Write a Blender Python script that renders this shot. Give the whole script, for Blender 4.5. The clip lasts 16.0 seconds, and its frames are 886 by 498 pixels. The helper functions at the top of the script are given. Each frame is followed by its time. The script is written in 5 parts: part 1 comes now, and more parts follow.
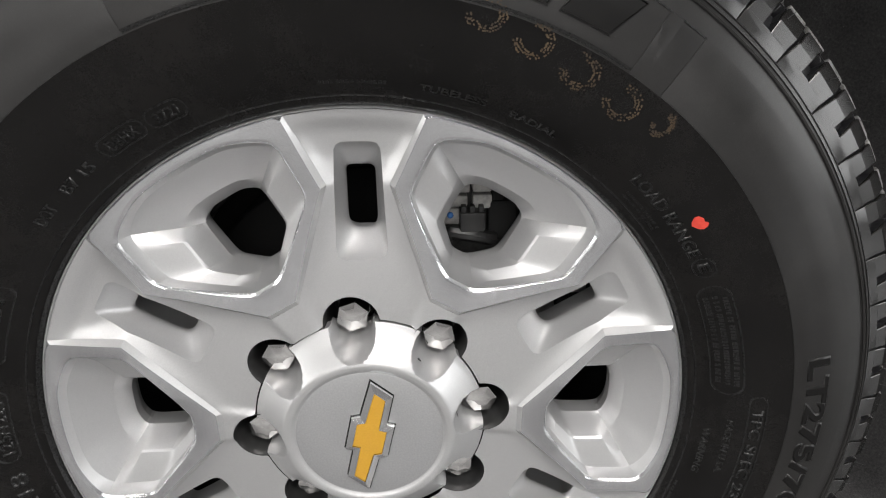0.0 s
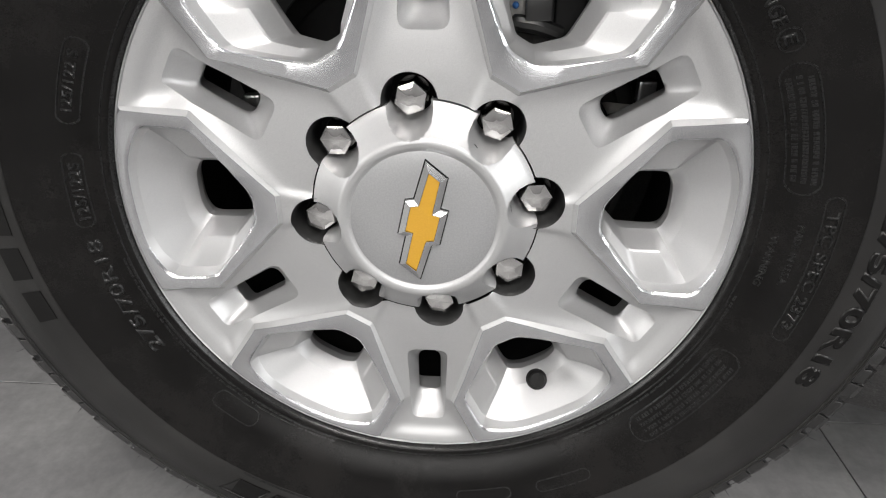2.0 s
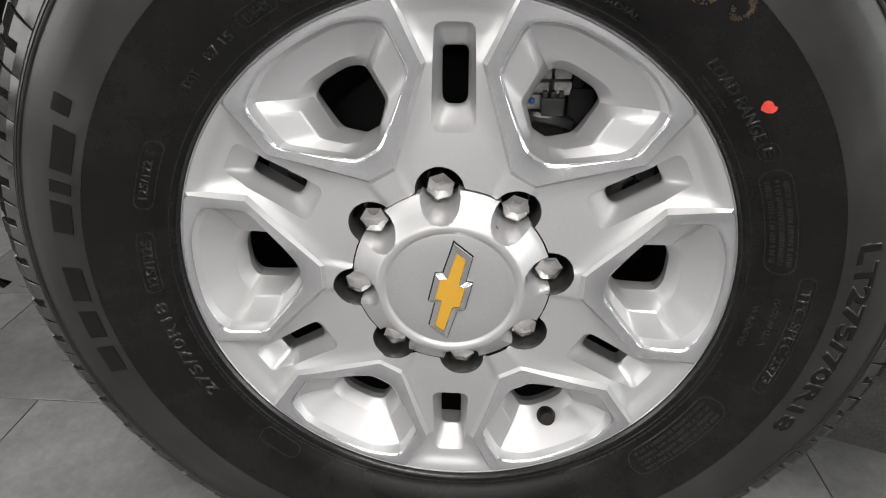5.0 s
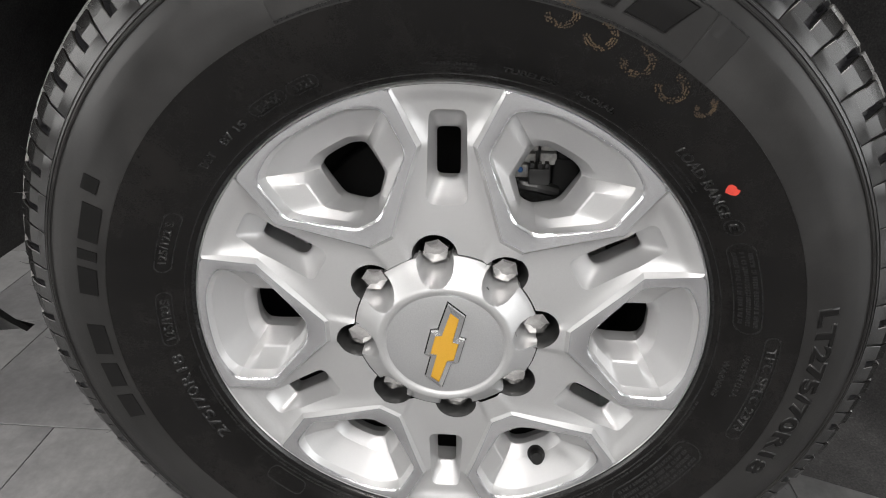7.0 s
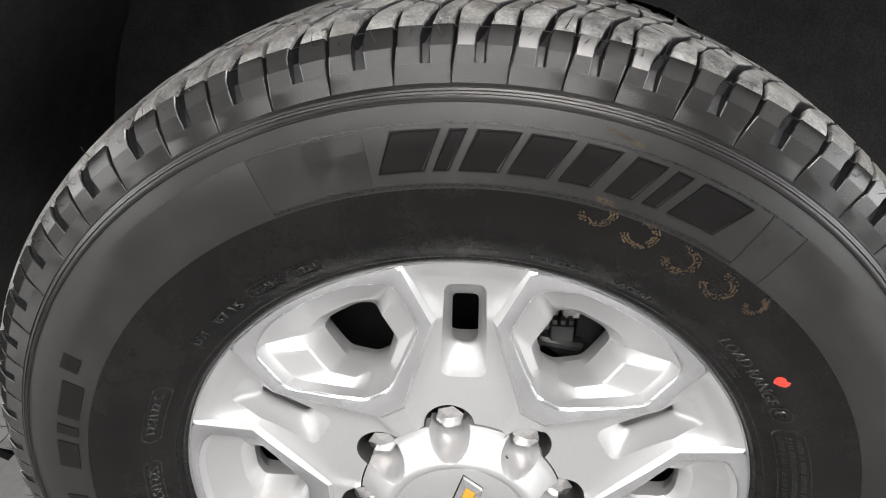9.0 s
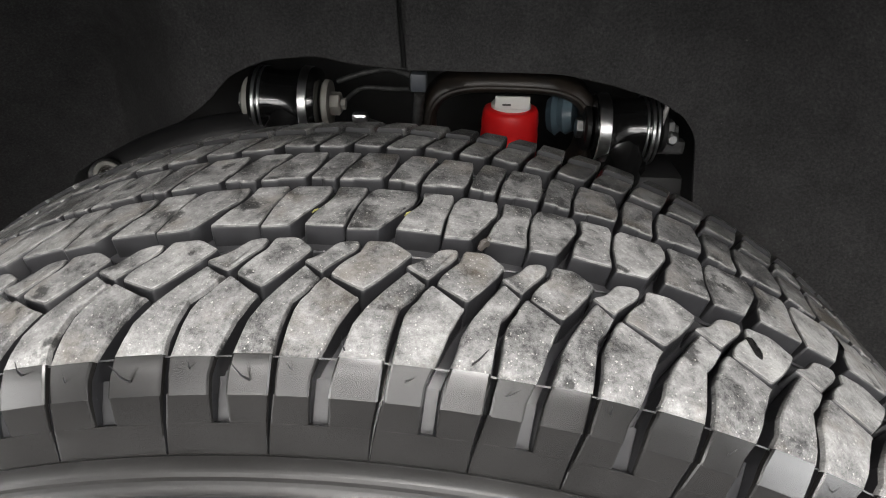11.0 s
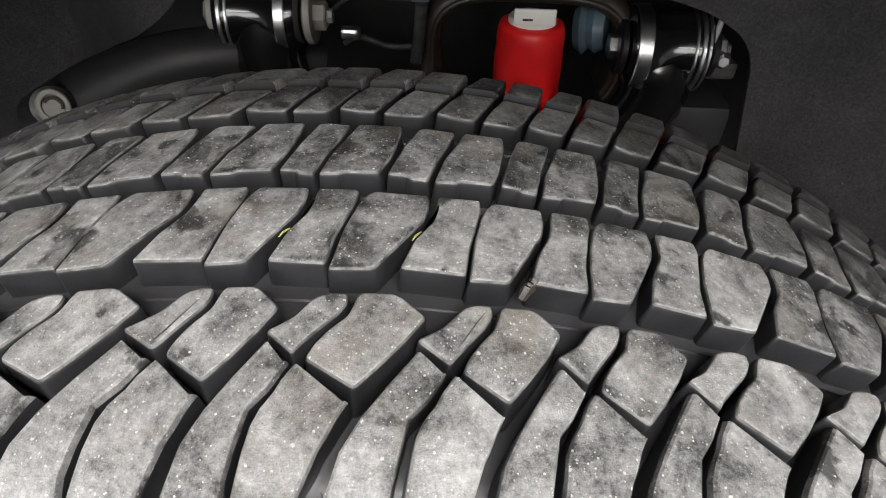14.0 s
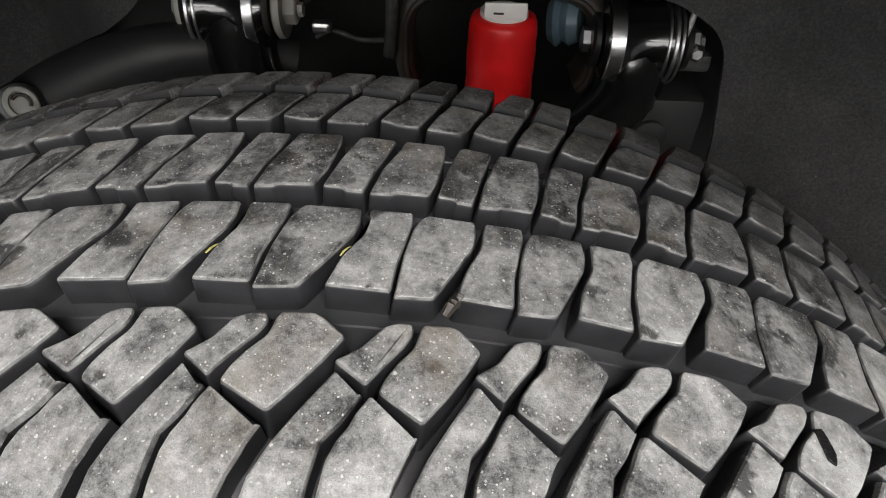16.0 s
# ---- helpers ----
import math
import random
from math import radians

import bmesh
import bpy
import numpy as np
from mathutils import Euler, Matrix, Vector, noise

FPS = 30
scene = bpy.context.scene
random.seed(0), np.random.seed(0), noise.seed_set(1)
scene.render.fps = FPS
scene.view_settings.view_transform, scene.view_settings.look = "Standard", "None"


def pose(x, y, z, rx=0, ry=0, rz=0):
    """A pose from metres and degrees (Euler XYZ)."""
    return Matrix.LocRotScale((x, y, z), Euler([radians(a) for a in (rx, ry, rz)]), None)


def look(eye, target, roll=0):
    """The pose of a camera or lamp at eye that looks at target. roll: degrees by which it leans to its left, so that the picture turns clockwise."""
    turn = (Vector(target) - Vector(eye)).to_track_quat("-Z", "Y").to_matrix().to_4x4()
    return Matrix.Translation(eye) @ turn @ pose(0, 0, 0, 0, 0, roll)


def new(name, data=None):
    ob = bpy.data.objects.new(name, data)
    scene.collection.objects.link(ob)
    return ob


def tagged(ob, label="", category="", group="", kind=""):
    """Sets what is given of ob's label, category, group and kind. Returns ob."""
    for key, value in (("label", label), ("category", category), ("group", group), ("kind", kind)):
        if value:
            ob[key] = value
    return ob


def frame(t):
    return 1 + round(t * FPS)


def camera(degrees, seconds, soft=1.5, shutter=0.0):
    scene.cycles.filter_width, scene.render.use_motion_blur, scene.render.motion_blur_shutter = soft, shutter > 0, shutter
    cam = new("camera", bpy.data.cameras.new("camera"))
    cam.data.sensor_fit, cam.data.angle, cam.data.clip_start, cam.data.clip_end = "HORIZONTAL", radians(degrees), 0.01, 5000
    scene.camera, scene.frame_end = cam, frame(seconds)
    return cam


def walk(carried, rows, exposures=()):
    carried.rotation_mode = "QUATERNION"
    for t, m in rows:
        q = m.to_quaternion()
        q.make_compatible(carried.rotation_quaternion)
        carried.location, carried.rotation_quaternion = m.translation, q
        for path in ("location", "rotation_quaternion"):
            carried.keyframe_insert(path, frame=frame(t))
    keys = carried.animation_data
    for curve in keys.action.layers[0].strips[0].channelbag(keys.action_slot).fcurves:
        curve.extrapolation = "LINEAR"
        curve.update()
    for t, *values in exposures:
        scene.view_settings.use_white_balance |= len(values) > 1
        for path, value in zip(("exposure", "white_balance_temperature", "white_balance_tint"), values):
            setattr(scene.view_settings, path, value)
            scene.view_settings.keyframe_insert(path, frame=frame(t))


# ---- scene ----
from mathutils import geometry

cam = camera(72.95, 16.0, soft=1.1)
PATH = [
    (0.0, pose(0.0423, -0.3926, 0.7165, 68.09, 0.23, -2.33)),
    (0.5, pose(0.0278, -0.3963, 0.7058, 67.15, -0.27, 1.68)),
    (1.0, pose(0.0204, -0.4045, 0.6855, 65.21, -0.52, 2.73)),
    (1.5, pose(0.0278, -0.4199, 0.6579, 63.43, -0.19, 3.57)),
    (2.0, pose(0.0438, -0.4343, 0.6062, 62.48, -0.12, 3.90)),
    (2.5, pose(0.0414, -0.4563, 0.5852, 61.34, -0.43, 3.65)),
    (3.0, pose(0.0351, -0.4607, 0.6167, 61.69, -0.50, 3.66)),
    (3.5, pose(0.0404, -0.4606, 0.6530, 61.58, -0.16, 4.09)),
    (4.0, pose(0.0265, -0.4505, 0.6601, 61.31, -0.35, 3.77)),
    (6.5, pose(0.0222, -0.4865, 0.7674, 61.03, 0.08, 4.15)),
    (7.0, pose(0.0305, -0.4761, 0.7681, 61.44, -0.09, 4.07)),
    (7.5, pose(0.0230, -0.4657, 0.7901, 61.09, -0.00, 4.17)),
    (8.0, pose(0.0151, -0.4491, 0.8158, 61.48, 0.00, 4.20)),
    (8.5, pose(0.0061, -0.4158, 0.8408, 61.59, -0.09, 4.15)),
    (9.0, pose(0.0093, -0.3735, 0.8649, 62.26, -0.12, 3.96)),
    (9.5, pose(0.0135, -0.3019, 0.8867, 62.44, -0.05, 3.91)),
    (10.0, pose(0.0307, -0.2262, 0.9045, 62.51, -0.72, 2.88)),
    (10.2, pose(0.0454, -0.2103, 0.9188, 62.41, -0.82, 2.86)),
    (12.3, pose(0.0539, -0.0775, 0.9541, 53.38, -1.14, 2.81)),
    (12.5, pose(0.0550, -0.0749, 0.9526, 53.08, -1.12, 2.84)),
    (13.0, pose(0.0494, -0.0691, 0.9480, 52.03, -1.06, 2.72)),
    (13.5, pose(0.0330, -0.0660, 0.9456, 50.62, -1.04, 2.73)),
    (14.0, pose(0.0386, -0.0623, 0.9420, 49.55, -1.06, 2.70)),
    (14.5, pose(0.0367, -0.0598, 0.9408, 48.84, -1.03, 2.72)),
    (15.0, pose(0.0410, -0.0563, 0.9437, 48.47, -1.07, 2.71)),
    (15.5, pose(0.0433, -0.0533, 0.9483, 48.37, -1.09, 2.61)),
    (16.0, pose(0.0582, -0.0556, 0.9484, 48.18, -0.94, 2.27)),
]
walk(cam, PATH, [(0.0, -0.02), (1.0, 0.05), (2.0, 0.07), (7.0, 0.07), (8.0, 0.15), (8.5, 0.36), (9.0, 0.58), (9.5, 0.86), (10.0, 1.08), (12.5, 0.92), (13.2, 1.08), (14.0, 1.10), (15.0, 1.05), (16.0, 0.99)])

# world: the closed showroom gives the light, a faint grey stands for its far parts
world = bpy.data.worlds.new("world")
world.use_nodes = True
world.node_tree.nodes["Background"].inputs[0].default_value = (0.9, 0.95, 1.0, 1)
world.node_tree.nodes["Background"].inputs[1].default_value = 0.05
scene.world = world
scene.view_settings.exposure = 0.0


def area_lamp(x, y, z, sx, sy, watts, colour=(1.0, 0.968, 0.94), target=None):
    data = bpy.data.lights.new("area_lamp", "AREA")
    data.shape, data.size, data.size_y, data.energy, data.color = "RECTANGLE", sx, sy, watts, colour
    ob = new("area_lamp", data)
    ob.matrix_world = look((x, y, z), target or (x, y, 0))
    return ob


# rows of ceiling light panels in front of the truck's side
area_lamp(0.75, -2.05, 3.2, 2.2, 0.55, 104)
area_lamp(-0.8, -3.4, 3.2, 4.6, 0.5, 78)
area_lamp(-0.4, -5.3, 3.2, 5.0, 0.5, 86)
# unseen lamp added beside the truck to brighten the floor at the left
area_lamp(-2.9, 0.6, 3.2, 0.6, 2.6, 55)
# unseen daylight-toned lamps added at both ends and high in front, for sheen
area_lamp(-5.9, -2.2, 1.75, 5.0, 2.3, 185, (1.0, 0.985, 0.965), (0, -2.2, 1.75))
area_lamp(5.9, -2.2, 1.75, 5.0, 2.3, 215, (0.98, 0.985, 0.985), (0, -2.2, 1.75))
area_lamp(-0.8, -5.9, 2.30, 6.0, 1.3, 70, (1.0, 0.985, 0.965), (-0.8, 0, 2.30))

# ---------------------------------------------------------------- materials


def material(name):
    m = bpy.data.materials.new(name)
    m.use_nodes = True
    return m, m.node_tree.nodes, m.node_tree.links, m.node_tree.nodes["Principled BSDF"]


def noise_node(n, l, scale, detail=4.0, rough=0.55, coords="Object"):
    tc = n.new("ShaderNodeTexCoord")
    t = n.new("ShaderNodeTexNoise")
    t.inputs["Scale"].default_value = scale
    t.inputs["Detail"].default_value = detail
    t.inputs["Roughness"].default_value = rough
    l.new(tc.outputs[coords], t.inputs["Vector"])
    return t


def ramp_node(n, l, fac, stops):
    r = n.new("ShaderNodeValToRGB")
    el = r.color_ramp.elements
    while len(el) < len(stops):
        el.new(0.5)
    for e, (p, c) in zip(el, stops):
        e.position, e.color = p, (*c, 1)
    l.new(fac, r.inputs["Fac"])
    return r


def bump_node(n, l, height, b, strength, distance):
    bm = n.new("ShaderNodeBump")
    bm.inputs["Strength"].default_value = strength
    bm.inputs["Distance"].default_value = distance
    l.new(height, bm.inputs["Height"])
    l.new(bm.outputs["Normal"], b.inputs["Normal"])
    return bm


def plain(name, c0, c1, scale, rough, metal=0.0, bump=0.0, bscale=None, distance=0.001, coat=0.0, spec=0.5, rough_var=0.08):
    """A surface whose colour wanders between two tones, with a second finer grain in roughness and relief."""
    m, n, l, b = material(name)
    t = noise_node(n, l, scale)
    r = ramp_node(n, l, t.outputs["Fac"], [(0.3, c0), (0.7, c1)])
    l.new(r.outputs["Color"], b.inputs["Base Color"])
    b.inputs["Metallic"].default_value = metal
    b.inputs["Specular IOR Level"].default_value = spec
    b.inputs["Coat Weight"].default_value = coat
    b.inputs["Coat Roughness"].default_value = 0.08
    f = noise_node(n, l, bscale or scale * 9, 6.0, 0.65)
    mr = n.new("ShaderNodeMapRange")
    mr.inputs["To Min"].default_value, mr.inputs["To Max"].default_value = rough - rough_var, rough + rough_var
    l.new(f.outputs["Fac"], mr.inputs["Value"])
    l.new(mr.outputs["Result"], b.inputs["Roughness"])
    if bump:
        bump_node(n, l, f.outputs["Fac"], b, bump, distance)
    return m


def math_node(n, l, op, *args):
    k = n.new("ShaderNodeMath")
    k.operation = op
    for slot, v in enumerate(args):
        if isinstance(v, (int, float)):
            k.inputs[slot].default_value = v
        else:
            l.new(v, k.inputs[slot])
    return k.outputs[0]


def mix_node(n, l, fac, a, c, blend="MIX"):
    k = n.new("ShaderNodeMix")
    k.data_type, k.blend_type = "RGBA", blend
    for name, v in (("Factor", fac), ("A", a), ("B", c)):
        if isinstance(v, (int, float)):
            k.inputs[name].default_value = v
        elif isinstance(v, tuple):
            k.inputs[name].default_value = (*v, 1)
        else:
            l.new(v, k.inputs[name])
    return k.outputs["Result"]


def grit(n, l, scale, size, seed):
    """Round specks of uneven size, scattered one to a cell."""
    tc = n.new("ShaderNodeTexCoord")
    mp = n.new("ShaderNodeMapping")
    mp.inputs["Location"].default_value = (seed, seed * 0.7, seed * 1.3)
    wob = n.new("ShaderNodeVectorMath")
    wob.operation = "MULTIPLY_ADD"
    wob.inputs[1].default_value = (0.5 / scale, 0.5 / scale, 0.5 / scale)
    l.new(noise_node(n, l, scale * 3.0, 2.0).outputs["Color"], wob.inputs[0])
    l.new(tc.outputs["Object"], wob.inputs[2])
    l.new(wob.outputs["Vector"], mp.inputs["Vector"])
    vo = n.new("ShaderNodeTexVoronoi")
    vo.inputs["Scale"].default_value = scale
    l.new(mp.outputs["Vector"], vo.inputs["Vector"])
    sep = n.new("ShaderNodeSeparateColor")
    l.new(vo.outputs["Color"], sep.inputs[0])
    reach = math_node(n, l, "MULTIPLY", math_node(n, l, "POWER", sep.outputs[0], 4.3), size)
    edge = math_node(n, l, "SUBTRACT", reach, vo.outputs["Distance"])
    return math_node(n, l, "MULTIPLY", math_node(n, l, "MINIMUM", math_node(n, l, "MAXIMUM", math_node(n, l, "MULTIPLY", edge, 30.0), 0.0), 1.0), sep.outputs[1])


def dusty_rubber():
    """Black rubber under a film of pale dust: clouds, wiped dark patches, brown stains, scratches and specks of grit."""
    m, n, l, b = material("dusty_tread_rubber")
    tc = n.new("ShaderNodeTexCoord")
    oi = n.new("ShaderNodeObjectInfo")
    cloud = noise_node(n, l, 75.0, 7.0, 0.62)
    cloud.inputs["Distortion"].default_value = 0.6
    blotch = noise_node(n, l, 24.0, 4.0, 0.55)
    fine = noise_node(n, l, 430.0, 6.0, 0.78)
    grain = noise_node(n, l, 2200.0, 3.0, 0.7)
    stain = noise_node(n, l, 33.0, 5.0, 0.65)
    patch = noise_node(n, l, 62.0, 7.0, 0.6)
    level = math_node(n, l, "MULTIPLY", cloud.outputs["Fac"], 0.56)
    for src, k in ((blotch.outputs["Fac"], 0.18), (fine.outputs["Fac"], 0.46), (grain.outputs["Fac"], 0.20), (oi.outputs["Random"], 0.08)):
        level = math_node(n, l, "MULTIPLY_ADD", src, k, level)
    # the tone drops from the outer rows to the inner ones
    side = n.new("ShaderNodeSeparateXYZ")
    l.new(tc.outputs["Object"], side.inputs[0])
    across = n.new("ShaderNodeMapRange")
    across.interpolation_type = "SMOOTHSTEP"
    across.inputs["From Min"].default_value, across.inputs["From Max"].default_value = 0.094, 0.124
    across.inputs["To Min"].default_value, across.inputs["To Max"].default_value = 0.012, -0.062
    l.new(math_node(n, l, "MULTIPLY_ADD", blotch.outputs["Fac"], 0.05, side.outputs[1]), across.inputs["Value"])
    level = math_node(n, l, "ADD", level, across.outputs["Result"])
    dust = ramp_node(n, l, level, [(0.58, (0.016, 0.016, 0.016)), (0.64, (0.055, 0.055, 0.055)), (0.705, (0.130, 0.129, 0.127)), (0.79, (0.215, 0.213, 0.210)), (0.90, (0.34, 0.337, 0.33))])
    brown = ramp_node(n, l, stain.outputs["Fac"], [(0.54, (0, 0, 0)), (0.68, (0.45, 0.45, 0.45))])
    col = mix_node(n, l, brown.outputs["Color"], dust.outputs["Color"], (0.135, 0.112, 0.085))
    bare = ramp_node(n, l, patch.outputs["Fac"], [(0.34, (0.85, 0.85, 0.85)), (0.40, (0, 0, 0))])
    col = mix_node(n, l, bare.outputs["Color"], col, (0.014, 0.014, 0.014))
    # scratches run across the blocks
    mp = n.new("ShaderNodeMapping")
    mp.inputs["Scale"].default_value = (1100.0, 120.0, 1100.0)
    mp.inputs["Rotation"].default_value = (0.0, 0.0, 0.5)
    l.new(tc.outputs["Object"], mp.inputs["Vector"])
    sc = n.new("ShaderNodeTexNoise")
    sc.inputs["Scale"].default_value, sc.inputs["Detail"].default_value = 1.0, 2.0
    l.new(mp.outputs["Vector"], sc.inputs["Vector"])
    lines = ramp_node(n, l, sc.outputs["Fac"], [(0.66, (0, 0, 0)), (0.78, (0.35, 0.35, 0.35))])
    col = mix_node(n, l, lines.outputs["Color"], col, (0.22, 0.217, 0.21))
    for scale, size, seed in ((260.0, 0.17, 0.0), (560.0, 0.30, 3.1), (1200.0, 0.46, 7.7)):
        col = mix_node(n, l, grit(n, l, scale, size, seed), col, (0.46, 0.45, 0.42))
    l.new(col, b.inputs["Base Color"])
    mr = n.new("ShaderNodeMapRange")
    mr.inputs["From Min"].default_value, mr.inputs["From Max"].default_value = 0.62, 0.92
    mr.inputs["To Min"].default_value, mr.inputs["To Max"].default_value = 0.42, 0.68
    l.new(level, mr.inputs["Value"])
    l.new(mr.outputs["Result"], b.inputs["Roughness"])
    b.inputs["Specular IOR Level"].default_value = 0.26
    bump_node(n, l, level, b, 0.85, 0.0012)
    return m


def tile_material():
    m, n, l, b = material("grey_porcelain_tile")
    oi = n.new("ShaderNodeObjectInfo")
    big = noise_node(n, l, 5.0, 5.0, 0.6)
    fine = noise_node(n, l, 60.0, 6.0, 0.7)
    add = n.new("ShaderNodeMath")
    add.operation = "MULTIPLY_ADD"
    add.inputs[1].default_value = 0.5
    l.new(fine.outputs["Fac"], add.inputs[0])
    l.new(big.outputs["Fac"], add.inputs[2])
    v = n.new("ShaderNodeMath")
    v.operation = "MULTIPLY_ADD"
    v.inputs[1].default_value = 0.1
    l.new(oi.outputs["Random"], v.inputs[0])
    l.new(add.outputs[0], v.inputs[2])
    r = ramp_node(n, l, v.outputs[0], [(0.50, (0.088, 0.087, 0.089)), (0.75, (0.146, 0.145, 0.147)), (1.0, (0.215, 0.214, 0.213))])
    l.new(r.outputs["Color"], b.inputs["Base Color"])
    b.inputs["Roughness"].default_value = 0.3
    bump_node(n, l, fine.outputs["Fac"], b, 0.10, 0.0006)
    return m


def moulded_rubber(name, dark, mid, pale, rough, spec, ribbed=0.0):
    """Moulded sidewall rubber: a brown haze in patches, fine grain, pale lint and rubbed spots."""
    m, n, l, b = material(name)
    haze = noise_node(n, l, 14.0, 6.0, 0.65)
    grain = noise_node(n, l, 900.0, 4.0, 0.8)
    lint = noise_node(n, l, 330.0, 2.0, 0.5)
    add = n.new("ShaderNodeMath")
    add.operation = "MULTIPLY_ADD"
    add.inputs[1].default_value = 0.55
    l.new(grain.outputs["Fac"], add.inputs[0])
    l.new(haze.outputs["Fac"], add.inputs[2])
    r = ramp_node(n, l, add.outputs[0], [(0.55, dark), (0.78, mid), (1.0, pale)])
    spots = ramp_node(n, l, lint.outputs["Fac"], [(0.74, (0, 0, 0)), (0.82, (0.5, 0.5, 0.5))])
    mix = n.new("ShaderNodeMix")
    mix.data_type = "RGBA"
    l.new(spots.outputs["Color"], mix.inputs["Factor"])
    l.new(r.outputs["Color"], mix.inputs["A"])
    mix.inputs["B"].default_value = (0.05, 0.048, 0.045, 1)
    l.new(mix.outputs["Result"], b.inputs["Base Color"])
    mr = n.new("ShaderNodeMapRange")
    mr.inputs["From Min"].default_value, mr.inputs["From Max"].default_value = 0.5, 1.05
    mr.inputs["To Min"].default_value, mr.inputs["To Max"].default_value = rough - 0.07, rough + 0.09
    l.new(add.outputs[0], mr.inputs["Value"])
    l.new(mr.outputs["Result"], b.inputs["Roughness"])
    b.inputs["Specular IOR Level"].default_value = spec
    if ribbed:
        b.inputs["Anisotropic"].default_value = ribbed
        around = n.new("ShaderNodeTangent")
        around.direction_type, around.axis = "RADIAL", "Y"
        b.inputs["Anisotropic Rotation"].default_value = 0.25
        l.new(around.outputs[0], b.inputs["Tangent"])
    bump_node(n, l, grain.outputs["Fac"], b, 0.22, 0.0004)
    return m


def felt():
    """Pressed dark felt: mottled fibres with paler lint."""
    m, n, l, b = material("felt_liner")
    big = noise_node(n, l, 26.0, 5.0, 0.6)
    fibre = noise_node(n, l, 420.0, 4.0, 0.75)
    level = math_node(n, l, "MULTIPLY_ADD", big.outputs["Fac"], 0.3, math_node(n, l, "MULTIPLY", fibre.outputs["Fac"], 0.7))
    r = ramp_node(n, l, level, [(0.36, (0.027, 0.0265, 0.027)), (0.50, (0.044, 0.0433, 0.0436)), (0.62, (0.064, 0.063, 0.063)), (0.72, (0.095, 0.094, 0.092))])
    lint = mix_node(n, l, math_node(n, l, "MULTIPLY", grit(n, l, 150.0, 0.10, 2.0), 0.5), r.outputs["Color"], (0.3, 0.3, 0.29))
    l.new(lint, b.inputs["Base Color"])
    b.inputs["Roughness"].default_value = 0.9
    b.inputs["Specular IOR Level"].default_value = 0.2
    bump_node(n, l, fibre.outputs["Fac"], b, 0.4, 0.0012)
    return m


def brushed_metal():
    """Lathe-turned bright aluminium: rings of fine grooves round the wheel's axle."""
    m, n, l, b = material("machined_aluminium")
    tc = n.new("ShaderNodeTexCoord")
    sep = n.new("ShaderNodeSeparateXYZ")
    l.new(tc.outputs["Object"], sep.inputs[0])
    cmb = n.new("ShaderNodeCombineXYZ")
    l.new(sep.outputs["X"], cmb.inputs["X"])
    l.new(sep.outputs["Z"], cmb.inputs["Y"])
    ln = n.new("ShaderNodeVectorMath")
    ln.operation = "LENGTH"
    l.new(cmb.outputs[0], ln.inputs[0])
    t = n.new("ShaderNodeTexNoise")
    t.noise_dimensions = "1D"
    t.inputs["Scale"].default_value = 320.0
    l.new(ln.outputs["Value"], t.inputs["W"])
    b.inputs["Base Color"].default_value = (0.8, 0.8, 0.81, 1)
    b.inputs["Metallic"].default_value = 1.0
    soft = noise_node(n, l, 30.0)
    mr = n.new("ShaderNodeMapRange")
    mr.inputs["To Min"].default_value, mr.inputs["To Max"].default_value = 0.21, 0.28
    l.new(soft.outputs["Fac"], mr.inputs["Value"])
    l.new(mr.outputs["Result"], b.inputs["Roughness"])
    tone = ramp_node(n, l, t.outputs["Fac"], [(0.3, (0.69, 0.697, 0.712)), (0.7, (0.72, 0.725, 0.74))])
    b.inputs["Anisotropic"].default_value = 0.75
    around = n.new("ShaderNodeTangent")
    around.direction_type, around.axis = "RADIAL", "Y"
    b.inputs["Anisotropic Rotation"].default_value = 0.25
    l.new(around.outputs[0], b.inputs["Tangent"])
    l.new(tone.outputs["Color"], b.inputs["Base Color"])
    return m


def silver_paint():
    m, n, l, b = material("silver_metallic_paint")
    flake = noise_node(n, l, 1500.0, 2.0, 0.5)
    r = ramp_node(n, l, flake.outputs["Fac"], [(0.3, (0.46, 0.462, 0.467)), (0.7, (0.54, 0.54, 0.542))])
    l.new(r.outputs["Color"], b.inputs["Base Color"])
    b.inputs["Metallic"].default_value = 0.64
    soft = noise_node(n, l, 14.0)
    mr = n.new("ShaderNodeMapRange")
    mr.inputs["To Min"].default_value, mr.inputs["To Max"].default_value = 0.41, 0.47
    l.new(soft.outputs["Fac"], mr.inputs["Value"])
    l.new(mr.outputs["Result"], b.inputs["Roughness"])
    b.inputs["Coat Weight"].default_value = 0.35
    b.inputs["Coat Roughness"].default_value = 0.16
    bump_node(n, l, flake.outputs["Fac"], b, 0.03, 0.0003)
    return m


RUBBER = moulded_rubber("sidewall_rubber", (0.0026, 0.0023, 0.0022), (0.0052, 0.0048, 0.0046), (0.0098, 0.0089, 0.0083), 0.25, 0.24)
BAND = moulded_rubber("ribbed_band_rubber", (0.0060, 0.0056, 0.0053), (0.0105, 0.0100, 0.0096), (0.020, 0.019, 0.0182), 0.36, 0.6, 0.7)
# black of small fittings, and painted shade for parts behind the wheel openings
MATTE = plain("matte_black_and_shade", (0.004, 0.004, 0.004), (0.009, 0.009, 0.009), 30.0, 0.7, bump=0.2, bscale=300.0, spec=0.25)
NAME = plain("smooth_name_rubber", (0.0028, 0.0026, 0.0025), (0.0050, 0.0047, 0.0045), 50.0, 0.34, spec=0.28, rough_var=0.03)
# silver bore wall with its shade put into a darker colour
BORE = plain("shaded_bore", (0.03, 0.03, 0.03), (0.06, 0.06, 0.06), 60.0, 0.32, metal=0.3)
